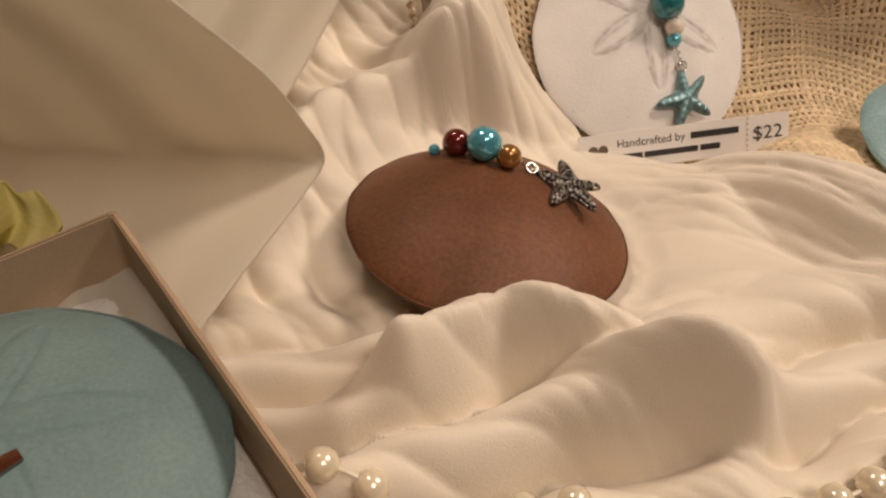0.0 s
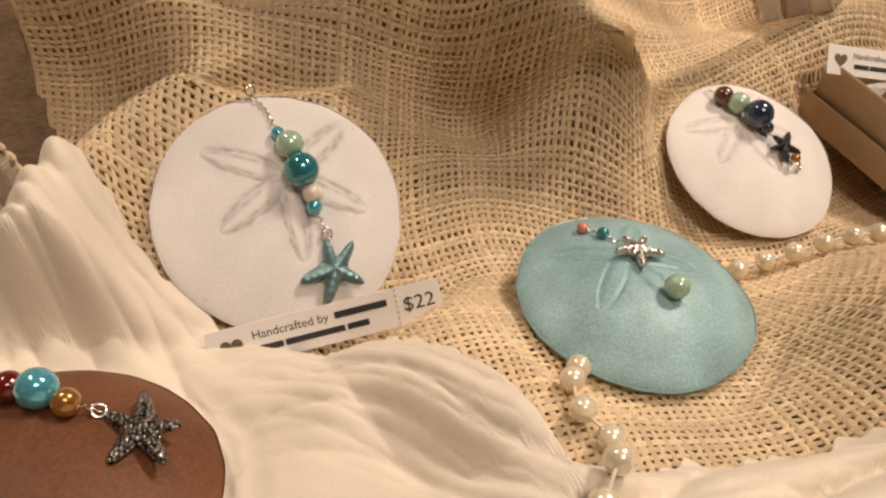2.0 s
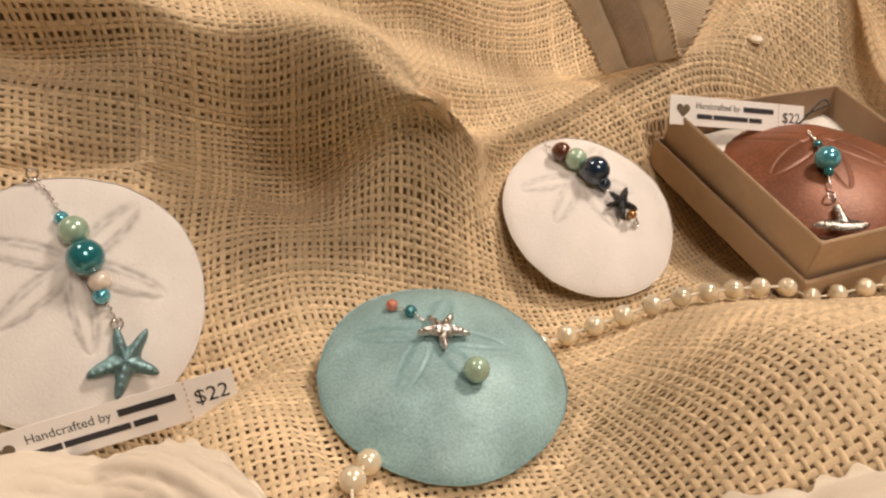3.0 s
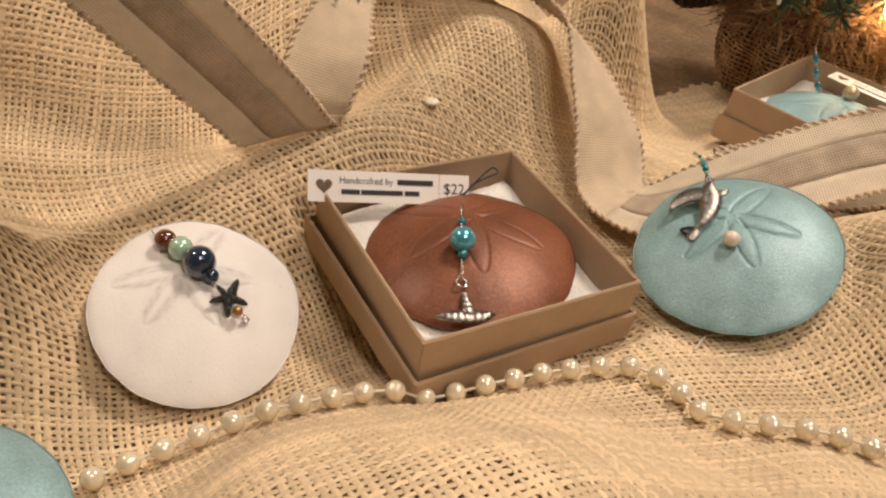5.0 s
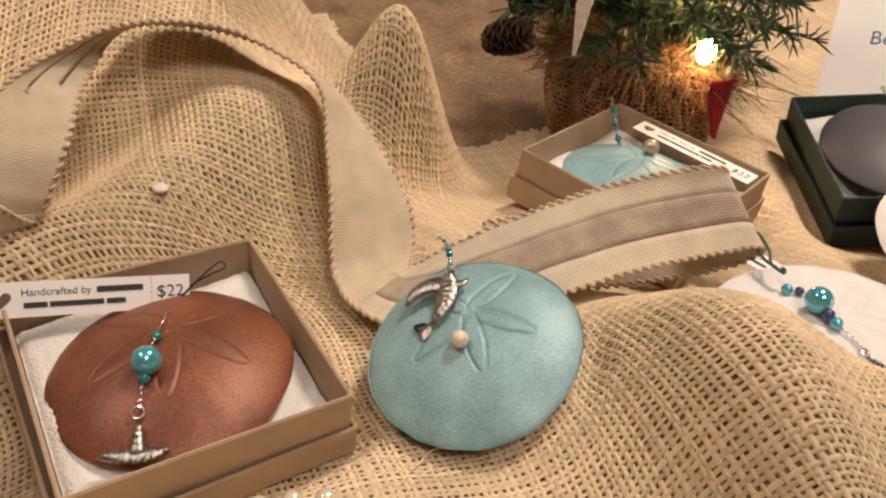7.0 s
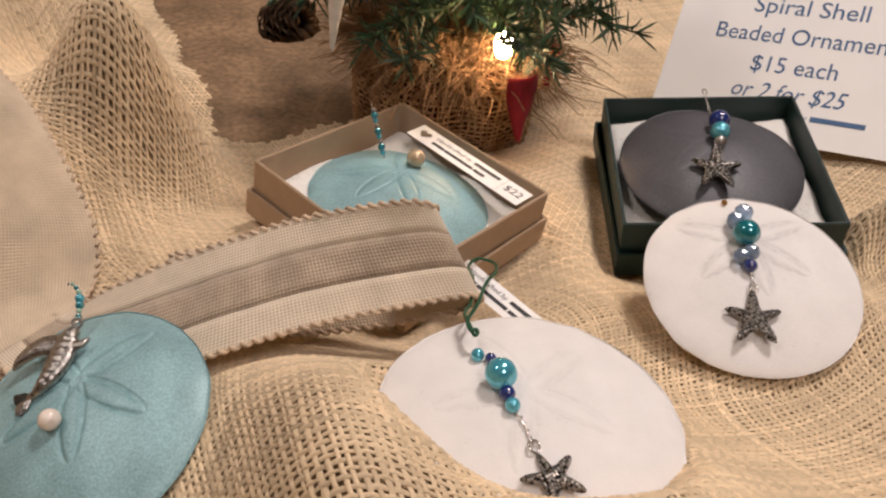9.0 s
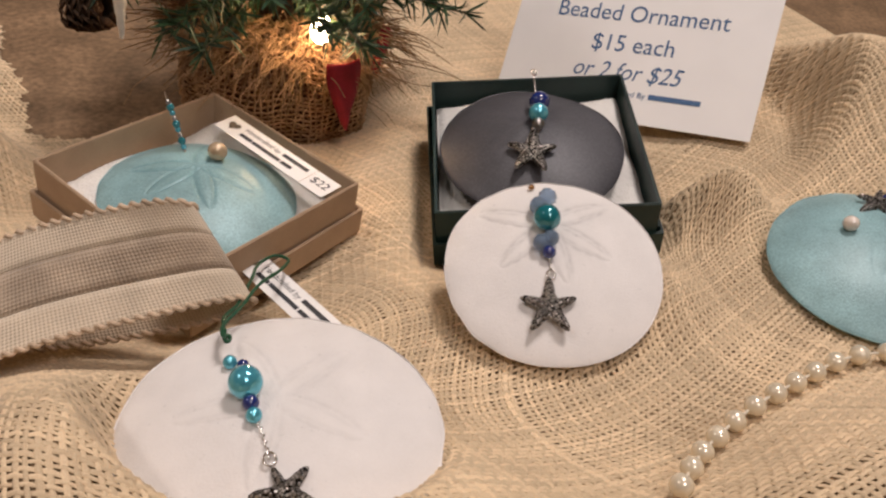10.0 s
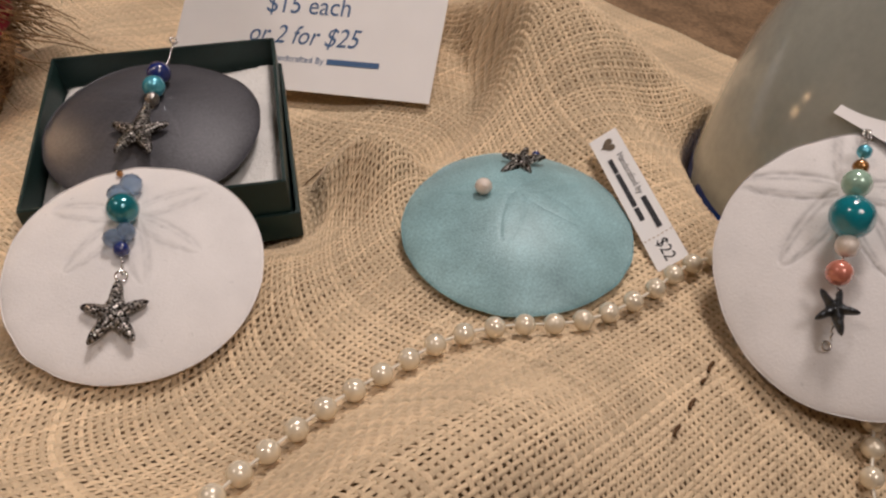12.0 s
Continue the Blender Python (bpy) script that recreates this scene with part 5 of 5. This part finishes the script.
panel("sheer off-white cloth panel hanging behind a kraft box", [(-0.050, 0.090, 0.030), (-0.043, 0.100, 0.038), (-0.030, 0.142, 0.034), (-0.0265, 0.152, 0.036), (-0.029, 0.144, 0.052), (-0.033, 0.133, 0.071), (-0.042, 0.119, 0.093), (-0.054, 0.102, 0.120), (-0.065, 0.09, 0.145)],
      [(-0.120, 0.122, 0.020), (-0.150, 0.128, 0.050), (-0.160, 0.124, 0.080), (-0.160, 0.110, 0.110), (-0.160, 0.085, 0.150)], M_PANEL)
panel("pale sheer cloth panel gathered over the satin", [(-0.048, 0.176, 0.024), (-0.040, 0.190, 0.030), (-0.030, 0.216, 0.040), (-0.028, 0.226, 0.046), (-0.036, 0.232, 0.068), (-0.050, 0.236, 0.095), (-0.070, 0.240, 0.130)],
      [(-0.140, 0.200, 0.030), (-0.150, 0.220, 0.060), (-0.155, 0.235, 0.090), (-0.160, 0.240, 0.110), (-0.165, 0.240, 0.140)], M_PANEL)


# ---- small tree in its burlap-wrapped pot ----
M_NEEDLE = material("pine_needle", (0.025, 0.060, 0.022), 0.6, var=0.3, scale=200, bump=0, island=0.5)
M_STEM = material("tree_stem", (0.09, 0.055, 0.03), 0.85, var=0.3, scale=200, fine=1200, bump=0.5)
M_JUTE = material("brown_jute", (0.34, 0.215, 0.115), 0.9, var=0.3, scale=120, fine=1800, bump=0.6, island=0.3, spec=0.15)
M_JUTEDARK = material("dark_brown_jute", (0.10, 0.055, 0.028), 0.95, var=0.3, scale=80, fine=1200, bump=0.6, spec=0.1)
M_REDLEAF = material("red_felt", (0.28, 0.012, 0.022), 0.85, var=0.2, scale=150, fine=1800, bump=0.4)
M_CONE = material("pine_cone_scale", (0.13, 0.075, 0.040), 0.8, var=0.35, scale=150, fine=1200, bump=0.4)
M_SHELL = material("white_spiral_shell", (0.74, 0.68, 0.60), 0.5, var=0.08, scale=200, fine=1200, bump=0.3)
M_BULB = bpy.data.materials.new("lit_bulb")
M_BULB.use_nodes = True
M_BULB.node_tree.nodes["Principled BSDF"].inputs["Emission Color"].default_value = (1.0, 0.62, 0.28, 1)
M_BULB.node_tree.nodes["Principled BSDF"].inputs["Emission Strength"].default_value = 130


def little_tree(x, y, z):
    rng = np.random.default_rng(8)
    t = thing("christmas_tree", pose(x, y, z), "small green artificial tree in a burlap-wrapped pot", "tree")

    def pot_xy(a, h):
        r = 0.045 + 0.006 * np.sin(3.1 * h / 0.06) + 0.0025 * np.sin(5 * a + 40 * h) + 0.0015 * np.sin(11 * a)
        return np.cos(a) * r, np.sin(a) * r

    # pot wall, darker brown than the open weave over it
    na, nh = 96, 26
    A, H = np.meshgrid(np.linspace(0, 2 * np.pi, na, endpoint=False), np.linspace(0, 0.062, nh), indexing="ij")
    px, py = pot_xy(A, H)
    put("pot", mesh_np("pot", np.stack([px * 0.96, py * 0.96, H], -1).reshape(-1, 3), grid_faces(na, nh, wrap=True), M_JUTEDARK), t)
    V, F, base = [], [], 0
    for i in range(92):
        a = 2 * np.pi * i / 92 + rng.normal(0, 0.006)
        h = np.linspace(0, 0.060, 24)
        aa = a + 0.02 * np.sin(h * 120 + i)
        ux, uy = pot_xy(aa, h)
        s = 1.0 + 0.012 * (-1.0) ** (np.arange(24) + i)
        v, f = tube(np.stack([ux * s, uy * s, h], -1), 0.00062, 4)
        V.append(v), F.append(f + base)
        base += len(v)
    for j in range(23):
        a = np.linspace(0, 2 * np.pi, 93)
        h = np.full(93, 0.001 + j * 0.0026) + 0.0006 * np.sin(a * 7 + j)
        ux, uy = pot_xy(a, h)
        s = 1.0 - 0.012 * (-1.0) ** (np.arange(93) + j)
        v, f = tube(np.stack([ux * s, uy * s, h], -1), 0.00062, 4)
        V.append(v), F.append(f + base)
        base += len(v)
    tagged(put("burlap_wrap", mesh_np("burlap_wrap", np.vstack(V), np.vstack(F), M_JUTE), t), "brown open-weave burlap wrap", kind="stuff")
    # frayed collar: loose fibres fanning out
    V, F, base = [], [], 0
    for i in range(3800):
        a, lean = rng.uniform(0, 2 * np.pi), rng.uniform(0.2, 1.0)
        h0 = rng.uniform(0.046, 0.070)
        r0 = rng.uniform(0.016, 0.050)
        L = rng.uniform(0.012, 0.044)
        p0 = np.array([math.cos(a) * r0, math.sin(a) * r0, h0])
        d = np.array([math.cos(a + rng.normal(0, 0.7)) * lean, math.sin(a + rng.normal(0, 0.7)) * lean, rng.uniform(-0.15, 0.7) * (1.1 - lean) + 0.1])
        k = np.linspace(0, 1, 6)[:, None]
        sag = np.array([0, 0, -rng.uniform(0.0, 0.018)])
        p = p0 + d * L * k + sag * k ** 2 + rng.normal(0, 0.0012, 3) * np.sin(k * 6)
        v, f = tube(p, 0.00045 * (1 - 0.6 * k[:, 0]), 4)
        V.append(v), F.append(f + base)
        base += len(v)
    tagged(put("frayed_collar", mesh_np("frayed_collar", np.vstack(V), np.vstack(F), M_JUTE), t), "frayed jute collar", kind="stuff")
    cord("trunk", [(0, 0, 0.04), (0.001, 0, 0.12), (0, 0.001, 0.22)], [0.006, 0.005, 0.003], M_STEM, t)
    # boughs with needles
    V, F, base = [], [], 0
    for i in range(110):
        a = i * 2.399 + rng.normal(0, 0.2)
        h = 0.078 + 0.14 * (i / 110) ** 1.1
        L = (0.092 - 0.050 * (i / 110)) * rng.uniform(0.75, 1.1)
        k = np.linspace(0, 1, 12)[:, None]
        p = np.array([0, 0, h]) + np.array([math.cos(a), math.sin(a), 0.12]) * L * k + np.array([0, 0, -0.012]) * k ** 2
        cord("bough", p, 0.0010 * (1.2 - k[:, 0]), M_STEM, t, 5)
        for q in range(140):
            u = rng.uniform(0.12, 1.0)
            o = np.array([np.interp(u, k[:, 0], p[:, c]) for c in range(3)])
            out = np.array([math.cos(a), math.sin(a), 0.0]) * rng.uniform(0.2, 0.9) + rng.normal(0, 0.7, 3)
            out /= np.linalg.norm(out)
            n = rng.uniform(0.009, 0.017)
            sidev = np.cross(out, rng.normal(0, 1, 3))
            sidev *= 0.00068 / np.linalg.norm(sidev)
            v = np.array([o - sidev, o + sidev, o + out * n * 0.7 + sidev, o + out * n * 0.7 - sidev, o + out * n, o + out * n])
            V.append(v), F.append(np.array([[0, 1, 2, 3], [3, 2, 4, 5]]) + base)
            base += 6
    tagged(put("needles", mesh_np("needles", np.vstack(V), np.vstack(F), M_NEEDLE, smooth=False), t), "dark green needles", kind="stuff")
    return t


tx, ty, tz = 0.645, 0.428, -0.034
little_tree(tx, ty, tz)


def pine_cone(at):
    t = thing("pine_cone", at, "small brown pine cone on the tree", "pine cone", "pine cones")
    bm = bmesh.new()
    v0 = [bm.verts.new(p) for p in ((-0.0035, 0, 0), (0.0035, 0, 0), (0.0045, 0, 0.006), (0, 0.0012, 0.0088), (-0.0045, 0, 0.006), (0, 0.0018, 0.004))]
    for a, b in ((0, 1), (1, 2), (2, 3), (3, 4), (4, 0)):
        bm.faces.new((v0[a], v0[b], v0[5]))
    bm.faces.new((v0[4], v0[3], v0[2], v0[1], v0[0]))
    scale = part("scale", bm, M_CONE, t)
    me = scale.data
    core = part("core", ball_bm(0.012, 1.8), M_CONE, t)
    first = True
    for i in range(60):
        h = (i / 60 - 0.5) * 0.026
        r = 0.0052 * math.sqrt(max(0.05, 1 - (h / 0.016) ** 2))
        m = pose(0, 0, h, 0, 0, math.degrees(i * 2.399)) @ pose(0, -r, 0, 48, 0, 0)
        ob = scale if first else put("scale", me, t)
        first = False
        ob.matrix_basis = m
    return t


pine_cone(pose(0.553, 0.440, 0.034, 65, 20, 30))
pine_cone(pose(0.572, 0.452, 0.052, 30, -50, 80))


def spiral_shell(at, label):
    t = thing("spiral_shell_ornament", at, label, "ornament", "spiral shells")
    k = np.linspace(0, 1, 90)
    a = np.linspace(0, 2 * np.pi, 40, endpoint=False)
    tw = k[None] + a[:, None] / (2 * np.pi) / 9
    R = (0.0008 + 0.0062 * k[None]) * (0.92 + 0.14 * np.abs(np.sin(tw * 9 * np.pi)))
    V = np.stack([np.cos(a)[:, None] * R, np.sin(a)[:, None] * R, np.repeat(0.052 * k[None], 40, 0)], -1)
    put("shell", mesh_np("shell", V.reshape(-1, 3), grid_faces(40, 90, wrap=True), M_SHELL), t)
    cord("hanger", [(0, 0, 0.051), (0.001, 0, 0.060), (0, 0, 0.070)], 0.0005, M_WIRE, t, 5)
    return t


spiral_shell(pose(0.557, 0.377, 0.051, -6, 4, 0), "white spiral shell hanging from the tree")
spiral_shell(pose(0.700, 0.400, 0.052, 5, -4, 0), "white spiral shell with beads hanging from the tree")
for p, m, d in (((0.700, 0.400, 0.050), M_SILVER, 0.004), ((0.700, 0.400, 0.046), B_BROWN, 0.003)):
    tagged(ball("bead", d, m, None, pose(*p)), "small bead under a hanging spiral shell", "bead", "hanging beads")


def bulb(p):
    t = thing("tree_light", pose(*p), "lit warm miniature bulb in the tree collar", "light", "tree lights")
    part("glass", ball_bm(0.010, 1.5), M_BULB, t, "glowing glass")
    sock = bmesh.new()
    bmesh.ops.create_cone(sock, cap_ends=True, segments=16, radius1=0.0032, radius2=0.0036, depth=0.010)
    o = part("socket", sock, M_GREENCORD, t)
    o.matrix_basis = pose(0, 0.002, 0.0105)
    return t


bulb((0.645, 0.377, 0.046))
bulb((0.628, 0.385, 0.082))


def red_leaf(at, w, h):
    """A pointed felt leaf, slightly cupped."""
    g = 12
    bm = bmesh.new()
    rows = []
    for i in range(g + 1):
        k = i / g
        hw = w * (0.35 + 0.65 * math.sin(math.pi * min(1, 0.25 + k * 0.75))) * (1 - k) ** 0.6
        rows.append([bm.verts.new((s * hw, -0.003 * (1 - s * s) - 0.002 * k, -h * k)) for s in (-1, -0.5, 0, 0.5, 1)])
    for a, b in zip(rows, rows[1:]):
        for q in range(4):
            bm.faces.new((a[q], a[q + 1], b[q + 1], b[q]))
    bmesh.ops.remove_doubles(bm, verts=bm.verts[:], dist=1e-6)
    ob = part("red_leaf", bm, M_REDLEAF, None)
    ob.matrix_basis = at
    sol = ob.modifiers.new("thickness", "SOLIDIFY")
    sol.thickness = 0.0008
    return tagged(ob, "pointed dark red felt leaf tucked in the collar", "leaf", "red leaves")


red_leaf(pose(0.652, 0.366, 0.034, -6, 0, 5), 0.0105, 0.034)
red_leaf(pose(0.690, 0.396, 0.030, -20, 60, 20), 0.0070, 0.026)


# ---- small odds and ends ----
odd = thing("driftwood_charm", pose(-0.0635, 0.0575, 0.0520), "dark reddish twig charm on a teal sand dollar", "charm")
swept("twig", [mm(-5, -5, 0), mm(-1, -1, 1), mm(4, 4, 0.5)], [0.0014, 0.0017, 0.0010], 0.0015, B_BROWN, odd)
yel = panel("small yellow tissue scrap beside a kraft box", [(-0.074, 0.112, 0.046), (-0.072, 0.114, 0.050), (-0.078, 0.118, 0.055)], [(-0.105, 0.100, 0.046), (-0.110, 0.112, 0.052), (-0.108, 0.120, 0.058)], material("yellow_tissue", (0.70, 0.62, 0.22), 0.7, var=0.1, scale=60, fine=1500, bump=0.2))
yel.name = "tissue_scrap"
tagged(yel, category="tissue", group="tissue scraps")


def loose_thread(label, pts, r, mat):
    P = spline(pts, 0.0012)
    P3 = np.c_[P, burlap_z(P[:, 0], P[:, 1]) + 0.0012]
    return tagged(cord("loose_thread", P3, r, mat, None, 5), label, "thread", "loose threads")


for a, b in (((0.798, 0.0815), (0.792, 0.0795)), ((0.789, 0.0785), (0.786, 0.0775)), ((0.780, 0.0755), (0.775, 0.0740)), ((0.768, 0.0720), (0.763, 0.0705))):
    loose_thread("dark brown stitch caught in the burlap", [a, ((a[0] + b[0]) / 2, (a[1] + b[1]) / 2 + 0.0004), b], 0.0006, M_JUTEDARK)
loose_thread("thin dark fibre lying on the burlap", [(0.762, 0.263), (0.770, 0.266), (0.779, 0.268)], 0.0003, M_JUTEDARK)
loose_thread("pale loose fibre lying on the burlap", [(0.40, 0.205), (0.41, 0.211), (0.417, 0.209)], 0.0003, M_STRING)
slub = tagged(part("burlap_slub", ball_bm(0.0062, 0.5), M_STRING, None), "cream fluff knot caught in the burlap", "fluff")
slub.matrix_basis = pose(0.350, 0.342, float(burlap_z(0.350, 0.342)) + 0.001)
tagg = thing("price_tag", frame3((0.8740, 0.1080, 0.1080), (0.8700, 0.0480, 0.1100), (0.8640, 0.1060, 0.0990)), "white paper price tag tucked behind a white sand dollar", "tag", "price tags")
curl_card("paper", 0.060, 0.0118, M_PAPER, tagg, 0.0)
